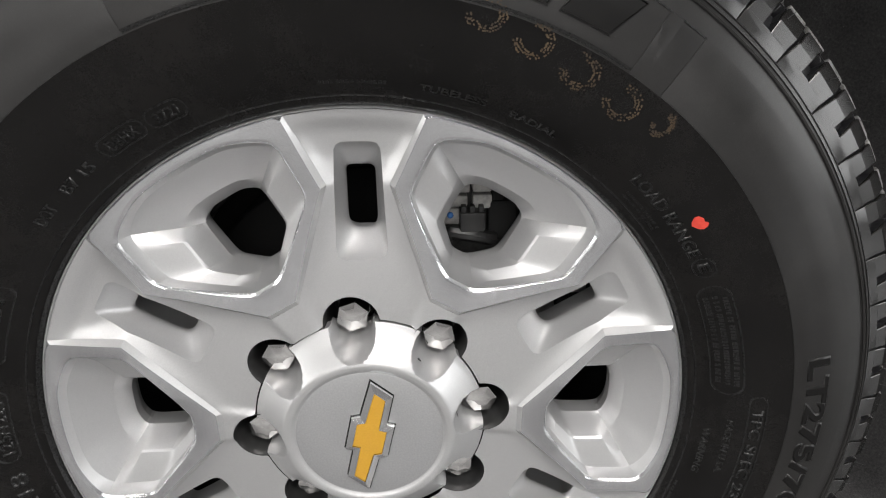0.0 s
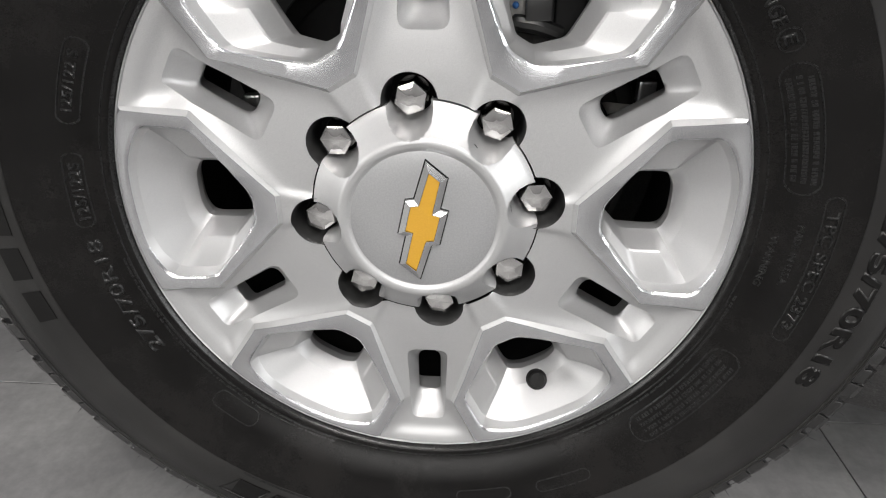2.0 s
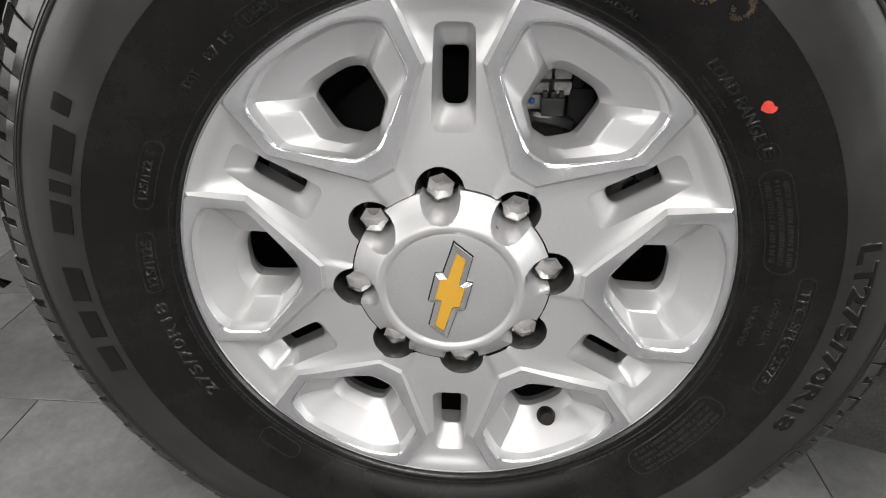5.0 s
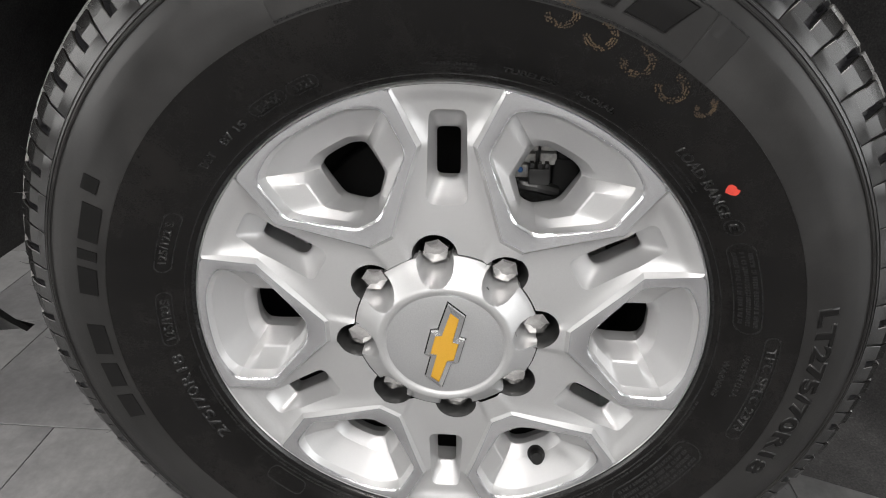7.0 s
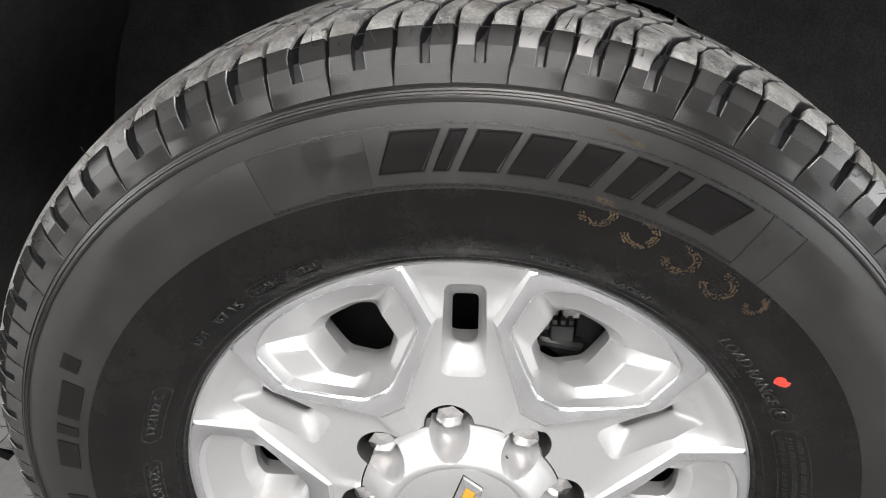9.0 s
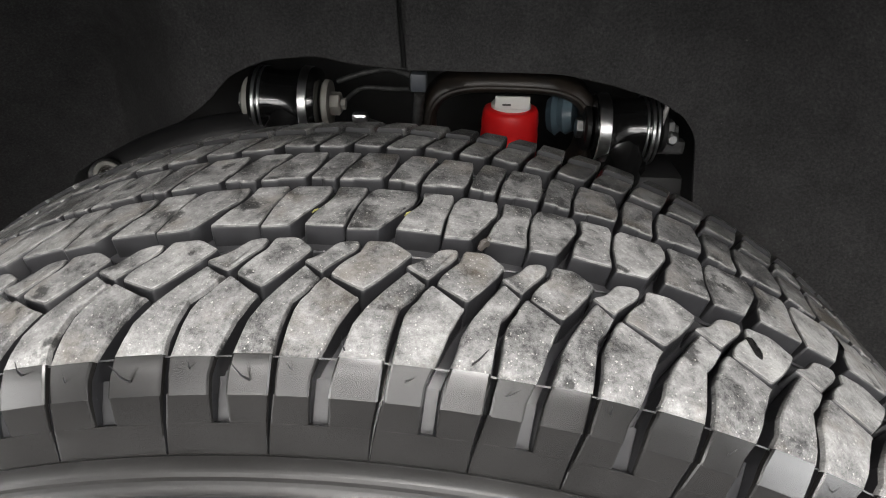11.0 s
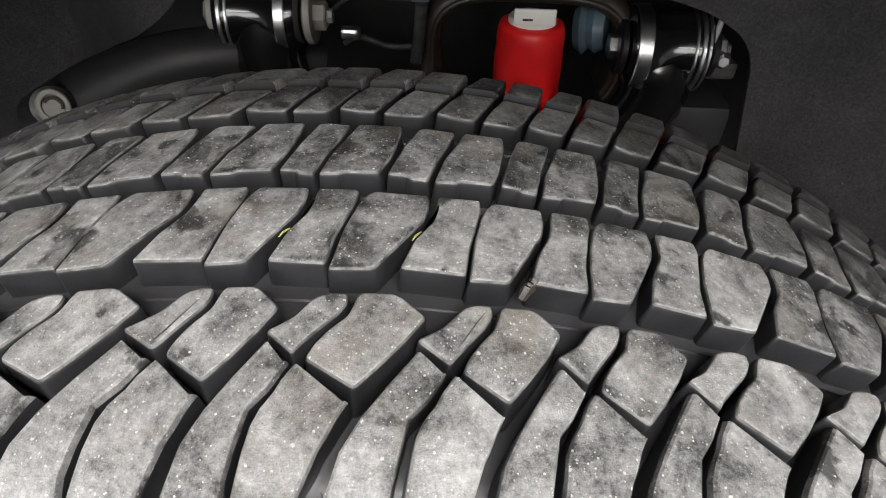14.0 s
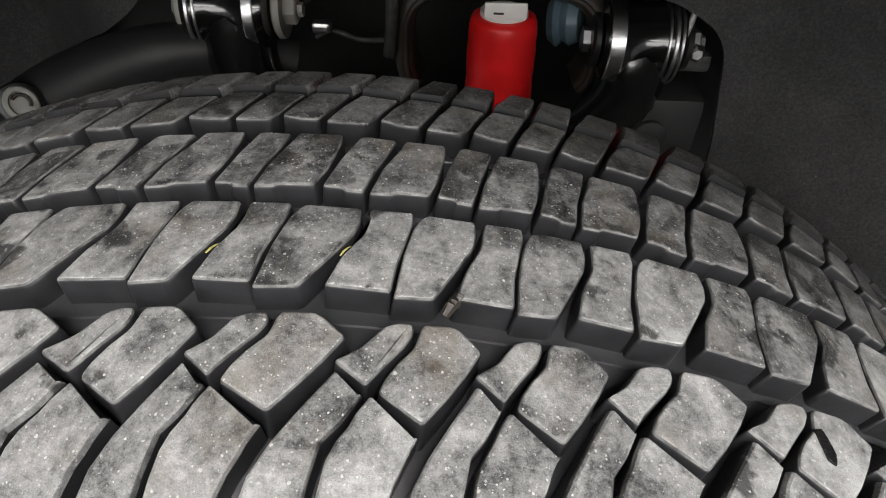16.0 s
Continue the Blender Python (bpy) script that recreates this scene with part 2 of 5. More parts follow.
LETTER = plain("raised_letter_rubber", (0.006, 0.006, 0.006), (0.011, 0.011, 0.011), 60.0, 0.28, bump=0.05, bscale=700.0, distance=0.0003, spec=0.45)
GROOVE = plain("tread_groove_rubber", (0.010, 0.010, 0.0111), (0.020, 0.020, 0.0218), 90.0, 0.38, bump=0.2, bscale=600.0, distance=0.0005)
# the groove rubber again, paler to imitate light falling on the floor
GROOVE_FLOOR = plain("lit_groove_floor", (0.021, 0.021, 0.0228), (0.040, 0.040, 0.0428), 60.0, 0.36, bump=0.2, bscale=600.0, distance=0.0005)
SHOULDER = plain("shoulder_rubber", (0.007, 0.0067, 0.0064), (0.014, 0.0135, 0.013), 40.0, 0.24, bscale=60.0, rough_var=0.04)
TREAD = dusty_rubber()
EDGE = plain("dust_caught_on_edges", (0.012, 0.012, 0.012), (0.15, 0.148, 0.142), 170.0, 0.55, bump=0.4, bscale=900.0, distance=0.0006)
SILVER = silver_paint()
MACHINED = brushed_metal()
CHROME = plain("polished_chrome", (0.8, 0.8, 0.8), (0.88, 0.88, 0.88), 60.0, 0.16, metal=1.0, rough_var=0.03)
NUT = plain("bright_nut_steel", (0.70, 0.69, 0.68), (0.78, 0.77, 0.76), 90.0, 0.07, metal=1.0, rough_var=0.03)
CAPGREY = plain("satin_grey_paint", (0.36, 0.365, 0.37), (0.42, 0.42, 0.425), 700.0, 0.42, metal=0.5, rough_var=0.05)
GOLD = plain("gold_enamel", (0.56, 0.30, 0.022), (0.62, 0.34, 0.032), 700.0, 0.32, metal=0.15, coat=0.5)
BLACK = plain("black_plastic", (0.004, 0.004, 0.004), (0.010, 0.010, 0.010), 40.0, 0.42, bump=0.1, bscale=300.0)
GLOSSBLACK = plain("gloss_black_enamel", (0.004, 0.004, 0.004), (0.008, 0.008, 0.008), 30.0, 0.16, coat=0.6)
IRON = plain("cast_iron", (0.30, 0.295, 0.285), (0.52, 0.51, 0.49), 160.0, 0.55, metal=0.35, bump=0.8, bscale=600.0)
LINER = felt()
CASTING = plain("dark_casting", (0.03, 0.03, 0.03), (0.085, 0.085, 0.083), 120.0, 0.6, metal=0.4, bump=0.5, bscale=500.0)
RED = plain("red_polyurethane", (0.78, 0.010, 0.012), (0.86, 0.018, 0.018), 20.0, 0.38, bump=0.05)
WHITE = plain("white_plastic", (0.68, 0.67, 0.63), (0.8, 0.79, 0.75), 40.0, 0.45)
ZINC = plain("zinc_plated_steel", (0.55, 0.55, 0.55), (0.7, 0.7, 0.7), 60.0, 0.3, metal=1.0)
CREAM = plain("pale_sleeve", (0.22, 0.21, 0.19), (0.32, 0.31, 0.28), 50.0, 0.5)
RUST = plain("lightly_rusted_steel", (0.012, 0.0115, 0.0112), (0.034, 0.025, 0.018), 28.0, 0.45, bump=0.3)
PLASTIC = plain("dark_moulded_plastic", (0.012, 0.0118, 0.0122), (0.019, 0.0188, 0.0192), 50.0, 0.52, bump=0.15, bscale=400.0)
REDMARK = plain("red_crayon", (0.62, 0.045, 0.03), (0.72, 0.08, 0.05), 300.0, 0.6, bump=0.3, bscale=900.0, distance=0.0004)
STAMP = plain("yellow_brown_ink", (0.020, 0.013, 0.008), (0.085, 0.055, 0.027), 90.0, 0.7)
YELLOW = plain("yellow_paint_fleck", (0.28, 0.26, 0.08), (0.42, 0.39, 0.15), 300.0, 0.6)
BLUE = plain("blue_paint_dot", (0.05, 0.18, 0.5), (0.07, 0.22, 0.55), 100.0, 0.5)
TILE = tile_material()
GROUT = plain("dark_grout", (0.09, 0.09, 0.09), (0.13, 0.127, 0.125), 40.0, 0.85, bump=0.3)
WALL = plain("grey_wall_paint", (0.16, 0.16, 0.162), (0.21, 0.21, 0.212), 2.0, 0.7)
CEILING = plain("white_ceiling_paint", (0.55, 0.55, 0.545), (0.6, 0.6, 0.595), 2.0, 0.8)
BODY = plain("dark_body_paint", (0.02, 0.02, 0.022), (0.03, 0.03, 0.032), 4.0, 0.3, coat=0.5)

# ---------------------------------------------------------------- building helpers
HUB = 0.410  # height of the axle


def cyl(r, deg, y):
    a = radians(deg)
    return Vector((r * math.sin(a), y, r * math.cos(a)))


def part(name, bm, mat, parent, label="", smooth=False, kind=""):
    """Links a bmesh as one mesh object under a thing or a part."""
    me = bpy.data.meshes.new(name)
    bmesh.ops.recalc_face_normals(bm, faces=bm.faces)
    bm.to_mesh(me)
    bm.free()
    for m in mat if isinstance(mat, (list, tuple)) else [mat]:
        me.materials.append(m)
    if smooth:
        me.polygons.foreach_set("use_smooth", [True] * len(me.polygons))
        me.set_sharp_from_angle(angle=radians(smooth if smooth is not True else 32))
    ob = new(name, me)
    ob.parent = parent
    return tagged(ob, label, kind=kind)


def thing(name, label, category, place=(0, 0, 0), group="", kind=""):
    ob = new(name)
    ob.location = place
    ob.empty_display_size = 0.05
    return tagged(ob, label, category, group, kind)


def loft(bm, rings, closed=True, caps=(False, False)):
    """Joins rings of equally many points with quads."""
    vs = [[bm.verts.new(p) for p in ring] for ring in rings]
    n = len(rings[0])
    for a, b in zip(vs, vs[1:]):
        for i in range(n if closed else n - 1):
            j = (i + 1) % n
            bm.faces.new((a[i], a[j], b[j], b[i]))
    if caps[0]:
        bm.faces.new(vs[0])
    if caps[1]:
        bm.faces.new(vs[-1])
    return vs


def lathe(bm, profile, steps, centre=(0, 0, 0), a0=0.0, a1=360.0):
    """Turns (r, y) pairs round the y axis."""
    c = Vector(centre)
    whole = a1 - a0 >= 360
    k = steps if whole else steps + 1
    rings = [[cyl(r, a0 + (a1 - a0) * i / steps, y) + c for i in range(k)] for r, y in profile]
    return loft(bm, rings, closed=whole)


def tube(bm, points, radius, sides=10, caps=True):
    """A round bar along points; radius may be a list."""
    pts = [Vector(p) for p in points]
    rings = []
    for i, p in enumerate(pts):
        d = (pts[min(i + 1, len(pts) - 1)] - pts[max(i - 1, 0)]).normalized()
        u = d.cross(Vector((0.31, 0.2, 0.93))).normalized()
        w = d.cross(u)
        r = radius[i] if isinstance(radius, (list, tuple)) else radius
        rings.append([p + r * (math.cos(t) * u + math.sin(t) * w) for t in (2 * math.pi * k / sides for k in range(sides))])
    loft(bm, rings, caps=(caps, caps))


def box(bm, lo, hi, bevel=0.0):
    made = bmesh.ops.create_cube(bm, size=1.0)["verts"]
    for v in made:
        v.co = Vector((lo[i] + (hi[i] - lo[i]) * (v.co[i] + 0.5) for i in range(3)))
    if bevel:
        edges = list({e for v in made for e in v.link_edges})
        bmesh.ops.bevel(bm, geom=edges, offset=bevel, segments=2, affect="EDGES", profile=0.6)


def rounded(poly, radius, count):
    """A closed polygon (2D) with rounded corners, resampled to count points of even spacing that start on its first corner's side."""
    out = []
    n = len(poly)
    rad = radius if isinstance(radius, (list, tuple)) else [radius] * n
    for i in range(n):
        p, q, s = Vector(poly[i - 1]), Vector(poly[i]), Vector(poly[(i + 1) % n])
        a, b = (p - q), (s - q)
        cut = min(rad[i], a.length * 0.45, b.length * 0.45)
        a, b = q + a.normalized() * cut, q + b.normalized() * cut
        for k in range(6):
            t = k / 5
            out.append((1 - t) ** 2 * a + 2 * t * (1 - t) * q + t * t * b)
    return out if count is None else resample(out, count)


def resample(pts, count):
    pts = [Vector(p) for p in pts]
    seg = [(pts[(i + 1) % len(pts)] - pts[i]).length for i in range(len(pts))]
    total, out, acc, i = sum(seg), [], 0.0, 0
    for k in range(count):
        goal = total * k / count
        while acc + seg[i] < goal - 1e-12:
            acc += seg[i]
            i += 1
        out.append(pts[i].lerp(pts[(i + 1) % len(pts)], (goal - acc) / max(seg[i], 1e-12)))
    return out


def resample_open(pts, count):
    """A smooth curve through points, at even shares of its parameter."""
    p = [Vector(q) for q in pts]
    out = []
    for k in range(count):
        t = k / (count - 1) * (len(p) - 1)
        i = min(int(t), len(p) - 2)
        f = t - i
        a, b, c, d = p[max(i - 1, 0)], p[i], p[i + 1], p[min(i + 2, len(p) - 1)]
        out.append(0.5 * (2 * b + (c - a) * f + (2 * a - 5 * b + 4 * c - d) * f * f + (3 * b - a - 3 * c + d) * f ** 3))
    return out


# ---------------------------------------------------------------- the showroom
def build_room():
    bm = bmesh.new()
    box(bm, (-6, -6, -0.12), (6, 5, -0.003))
    fl = tagged(part("floor", bm, GROUT, None), "grey stone-look porcelain tile floor with narrow dark joints", "floor", kind="structure")
    for name, lo, hi in (("wall_south", (-6, -6.1, 0), (6, -6, 3.4)), ("wall_north", (-6, 5, 0), (6, 5.1, 3.4)), ("wall_west", (-6.1, -6, 0), (-6, 5, 3.4)), ("wall_east", (6, -6, 0), (6.1, 5, 3.4))):
        bm = bmesh.new()
        box(bm, lo, hi)
        tagged(part(name, bm, WALL, None), "plain grey painted showroom wall", "wall", kind="structure")
    bm = bmesh.new()
    box(bm, (-6, -6, 3.4), (6, 5, 3.5))
    tagged(part("ceiling", bm, CEILING, None), "plain white showroom ceiling above the truck", "ceiling", kind="structure")
    return fl


floor = build_room()

# ---------------------------------------------------------------- the alloy wheel
LIP = 0.247
OUTER = [(0.247, -19.41), (0.1962, -23.7), (0.117, -5.88), (0.117, 5.88), (0.1962, 23.7), (0.247, 19.41)]
INNER = [(0.2335, -17.2), (0.1935, -20.2), (0.1375, -5.3), (0.1375, 5.3), (0.1935, 20.2), (0.2335, 17.2)]
HOLE = [(0.1985, -7.6), (0.1660, -9.0), (0.1465, -3.0), (0.1465, 3.0), (0.1660, 9.0), (0.1985, 7.6)]
SEGS = (8, 12, 6, 12, 8, 26)


def flat(r, deg):
    return Vector((r * math.sin(radians(deg)), r * math.cos(radians(deg))))


def window_ring(keys, centre, arc_r, soft):
    """Samples one outline of a wheel window; the last side is an arc."""
    pts = []
    for i, n in enumerate(SEGS):
        a, b = keys[i], keys[(i + 1) % 6]
        for k in range(n):
            t = k / n
            if i == 5:
                bulge = 4 * t * (1 - t)
                r = a[0] + (arc_r - a[0]) * min(1.0, bulge * 1.35)
                pts.append(flat(r, centre + a[1] + (b[1] - a[1]) * t))
            else:
                pts.append(flat(a[0], centre + a[1]).lerp(flat(b[0], centre + b[1]), t))
    for _ in range(soft):
        pts = [(pts[i - 1] + 2 * pts[i] + pts[(i + 1) % len(pts)]) / 4 for i in range(len(pts))]
    return pts


def toward(ring, target, dist):
    out = []
    for p, q in zip(ring, target):
        d = q - p
        out.append(p + d.normalized() * min(dist, d.length))
    return out


SHEET_R = [0.085, 0.11, 0.13, 0.16, 0.19, 0.215, 0.232, 0.241, 0.247]
SHEET_Y = [0.0040, 0.0045, 0.0060, 0.0090, 0.0115, 0.0125, 0.0085, 0.0026, 0.0010]


FOOT = [flat(r, 30 + d) for r, d in OUTER[:5]] + [flat(OUTER[5][0], 30 + OUTER[5][1])]


def edge_distance(r, deg):
    """Distance to the outline of the nearest window frame, by the wheel's symmetry."""
    p = flat(r, abs(deg))
    best = 1.0
    for s, e in zip(FOOT, FOOT[1:]):
        k = e - s
        t = max(0.0, min(1.0, (p - s).dot(k) / k.length_squared))
        best = min(best, (p - s - k * t).length)
    return best


def sheet_y(p):
    r = math.hypot(p[0], p[1])
    a = (math.degrees(math.atan2(p[0], p[1])) + 30) % 60 - 30
    ridge = max(0.0, 1 - abs(abs(a) - 14) / 7) * max(0.0, 1 - abs(r - 0.2) / 0.03)
    y = float(np.interp(r, SHEET_R, SHEET_Y)) - 0.002 * ridge
    # the paint rounds up to the foot of the nearest window frame
    d = edge_distance(r, a)
    y = y - 0.60 * y * math.exp(-(d / 0.0075) ** 1.3)
    # a low ridge runs from the frame's apex to the hub
    if r < 0.122:
        e = max(0.0, min(1.0, (8.5 - abs(abs(a) - 30)) / 2.2))
        y += (min(y, 0.0010) - y) * e
    return y


def lift(ring, y):
    return [Vector((p[0], y[i] if isinstance(y, list) else y, p[1])) for i, p in enumerate(ring)]


def build_window(wheel, centre):
    """The raised machined frame of one window and the painted pocket that falls away inside it."""
    po = window_ring(OUTER, centre, LIP, 0)
    pi = window_ring(INNER, centre, 0.2425, 2)
    ho = window_ring(HOLE, centre, 0.2035, 2)
    top_out = toward(po, pi, 0.0036)
    for i in range(sum(SEGS[:5]) + 1, len(po)):
        top_out[i] = po[i] * (0.2462 / LIP)
    bm = bmesh.new()
    loft(bm, [lift(po, [sheet_y(p) + 0.0003 for p in po]), lift(top_out, -0.0008), lift(pi, -0.0008), lift(toward(pi, ho, 0.0012), -0.0004), lift(toward(pi, ho, 0.0030), 0.0012)])
    bm.faces.ensure_lookup_table()
    for i in range(sum(SEGS[:5])):
        bm.faces[i].material_index = 1
    part("machined_frame", bm, (MACHINED, SILVER), wheel, "bright machined window frame", smooth=25)
    # pocket
    n = len(po)
    cuts = np.cumsum(SEGS)
    weight = []
    for i in range(n):
        if i < cuts[1]:
            side = min(1.0, i / 1.5) * min(1.0, (cuts[1] - i) / 4)
        elif cuts[2] <= i < cuts[4]:
            j = i - cuts[2]
            side = min(1.0, j / 4) * min(1.0, (cuts[4] - i) / 1.5)
        else:
            side = 0.0
        weight.append(side)
    arc = [min(1.0, max(0.0, (i - cuts[4]) / 4)) * min(1.0, (n - i) / 4) if i >= cuts[4] else 0.0 for i in range(n)]
    steps = (0.0, 0.05, 0.09, 0.34, 0.60, 0.72, 0.76, 0.88, 0.96, 1.0)
    ledge = (0.0012, 0.0085, 0.0112, 0.0138, 0.0168, 0.0185, 0.0200, 0.0300, 0.0390, 0.042)
    bowl = (0.0012, 0.0050, 0.0078, 0.0165, 0.0245, 0.0280, 0.029, 0.0350, 0.0395, 0.042)
    wall = (0.0012, 0.0085, 0.0118, 0.0195, 0.0265, 0.0298, 0.031, 0.0362, 0.0405, 0.042)
    start = toward(pi, ho, 0.0030)
    rings = []
    for s, a, b, c in zip(steps, ledge, bowl, wall):
        ys = [w * a + (1 - w) * (k * b + (1 - k) * c) for w, k in zip(weight, arc)]
        rings.append(lift([p.lerp(q, s) for p, q in zip(start, ho)], ys))
    rings.append(lift([q * 1.0 for q in ho], 0.050))
    rings.append(lift(window_ring([(r + (0.004 if r > 0.17 else -0.004), d * 1.1) for r, d in HOLE], centre, 0.208, 4), 0.062))
    bm = bmesh.new()
    loft(bm, rings)
    part("window_pocket", bm, SILVER, wheel, "silver painted pocket round a window opening", smooth=17)


NUT_R, NUT_A = 0.0894, -7.0
POCKET = 0.0213


def pocket_reach(deg, radius, far=True):
    """Where a ray from the axle leaves (or enters) the nearest nut bore, or None."""
    a = (deg - NUT_A + 22.5) % 45 - 22.5
    s = NUT_R * math.sin(radians(a))
    if abs(s) >= radius:
        return None
    h = math.sqrt(radius ** 2 - s * s)
    return NUT_R * math.cos(radians(a)) + (h if far else -h)


def hub_edge(deg):
    q = pocket_reach(deg, POCKET)
    return max(0.0915, q) if q else 0.0915


def slot_outline(k, top, wide_top, low, wide_low, rad, count=56):
    a = radians(60 * k)
    pts = rounded([(-wide_low, low), (-wide_top, top), (wide_top, top), (wide_low, low)], rad, count)
    return [Vector((p[0] * math.cos(a) + p[1] * math.sin(a), -p[0] * math.sin(a) + p[1] * math.cos(a))) for p in pts]


def inside(p, poly):
    x, y, hit = p[0], p[1], False
    j = len(poly) - 1
    for i in range(len(poly)):
        xi, yi, xj, yj = poly[i][0], poly[i][1], poly[j][0], poly[j][1]
        if (yi > y) != (yj > y) and x < (xj - xi) * (y - yi) / (yj - yi) + xi:
            hit = not hit
        j = i
    return hit


def build_spokes(wheel):
    """The painted spoke sheet between the windows, with its six slots and eight nut bores."""
    outer = []
    for k in range(6):
        c = 60 * k
        for i in range(15):
            outer.append(flat(LIP - 0.0003, c - 10.59 + 21.18 * i / 15))
        for i in range(5):
            a, b = OUTER[i], OUTER[i + 1]
            n = (7, 12, 4, 12, 7)[i]
            for j in range(n):
                outer.append(flat(a[0], c + 30 + a[1]).lerp(flat(b[0], c + 30 + b[1]), j / n))
    hub = [flat(hub_edge(d), d) for d in np.arange(0, 360, 0.75)]
    slots = [slot_outline(k, 0.2235, 0.0158, 0.1385, 0.0188, [0.009, 0.007, 0.007, 0.009]) for k in range(6)]
    loops = [outer, hub, *slots]
    pts, edges = [], []
    for lp in loops:
        base = len(pts)
        pts.extend(lp)
        edges.extend((base + i, base + (i + 1) % len(lp)) for i in range(len(lp)))
    for r in np.arange(0.095, 0.2445, 0.0032):
        n = int(2 * math.pi * r / 0.0034)
        for i in range(n):
            p = flat(r, 360 * (i + 0.5 * (int(r * 1e4) % 2)) / n)
            if inside(p, outer) and not inside(p, hub) and not any(inside(p, s) for s in slots):
                if min((p - q).length for lp in loops for q in lp[::2]) > 0.0017:
                    pts.append(p)
    co, _, tris, *_ = geometry.delaunay_2d_cdt([Vector((p[0], p[1])) for p in pts], edges, [], 0, 1e-7)
    bm = bmesh.new()
    vs = [bm.verts.new((p[0], sheet_y(p), p[1])) for p in co]
    for t in tris:
        c = (co[t[0]] + co[t[1]] + co[t[2]]) / 3
        if inside(c, outer) and not inside(c, hub) and not any(inside(c, s) for s in slots):
            bm.faces.new([vs[i] for i in t])
    part("spokes", bm, SILVER, wheel, "silver painted cast spokes", smooth=40)
    # bores for the nuts, their silver walls coloured dark to imitate shade
    for i in range(8):
        a = NUT_A + 45 * i
        mid = flat(NUT_R, a)
        ring = []
        bm = bmesh.new()
        for j in range(40):
            q = mid + 0.0213 * flat(1, a + 360 * j / 40)
            ring.append(q)
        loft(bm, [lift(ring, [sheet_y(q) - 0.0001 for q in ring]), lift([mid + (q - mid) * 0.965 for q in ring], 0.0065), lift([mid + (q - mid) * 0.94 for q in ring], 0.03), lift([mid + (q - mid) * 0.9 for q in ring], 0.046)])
        part("nut_bore", bm, BORE, wheel, "bore round a nut, silver wall darkened for shade", smooth=40)
    for k, s in enumerate(slots):
        h0 = slot_outline(k, 0.2035, 0.0105, 0.1555, 0.0108, [0.010, 0.005, 0.005, 0.010])
        h1 = slot_outline(k, 0.2110, 0.0150, 0.1490, 0.0152, [0.010, 0.005, 0.005, 0.010])
        ys = [sheet_y(p) for p in s]
        rings = [lift(s, ys)]
        for f, g in ((0.05, 0.0016), (0.14, 0.005), (0.35, 0.010), (0.65, 0.0155), (0.88, 0.0195), (1.0, 0.022)):
            rings.append(lift([p.lerp(q, f) for p, q in zip(s, h0)], [y * (1 - f) + f * 0.008 + g for y in ys]))
        rings += [lift(h0, 0.0320), lift(h1, 0.0345), lift(h1, 0.058)]
        bm = bmesh.new()
        loft(bm, rings)
        part("slot_recess", bm, SILVER, wheel, "silver painted recess round a narrow slot", smooth=45)


def build_rim(wheel):
    bm = bmesh.new()
    lathe(bm, [(0.2425, 0.016), (0.2455, 0.010), (0.2468, 0.005), (0.2471, 0.0006), (0.2477, -0.0005), (0.2486, 0.0004), (0.2492, 0.003), (0.2492, 0.010)], 192)
    part("rim_flange", bm, SILVER, wheel, "silver rim flange", smooth=40)
    # barrel and hub plate are near black to imitate the shade behind the spokes
    bm = bmesh.new()
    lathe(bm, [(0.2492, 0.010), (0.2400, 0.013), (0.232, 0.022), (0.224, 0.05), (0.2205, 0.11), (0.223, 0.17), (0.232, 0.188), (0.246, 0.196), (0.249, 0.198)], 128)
    part("rim_barrel", bm, MATTE, wheel, "rim barrel behind the spokes, coloured black for shade", smooth=40)
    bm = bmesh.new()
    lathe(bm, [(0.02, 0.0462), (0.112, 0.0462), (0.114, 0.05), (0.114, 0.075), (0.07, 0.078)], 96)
    part("hub_plate", bm, MATTE, wheel, "mounting face behind the nuts, coloured black for shade", smooth=True)


def cap_surface(r, deg):
    """Height of the centre cap: a raised dish with a bead, a flank, and eight scallops that lead to the nuts."""
    y = float(np.interp(r, [0, 0.0565, 0.0580, 0.0600, 0.0635, 0.0660, 0.0690, 0.0780, 0.0860, 0.0905], [-0.0138, -0.0140, -0.0145, -0.0163, -0.0168, -0.0160, -0.0130, -0.0045, 0.0015, 0.0035]))
    if r > 0.062:
        a = (deg - NUT_A + 22.5) % 45 - 22.5
        t, w = r * math.sin(radians(a)), r * math.cos(radians(a))
        d = (math.hypot(t, min(0.0, w - 0.0825))) - 0.0172
        q = min(1.0, max(0.0, -d / 0.0105))
        y += 0.040 * (1 - (1 - q) ** 1.6)
    return y


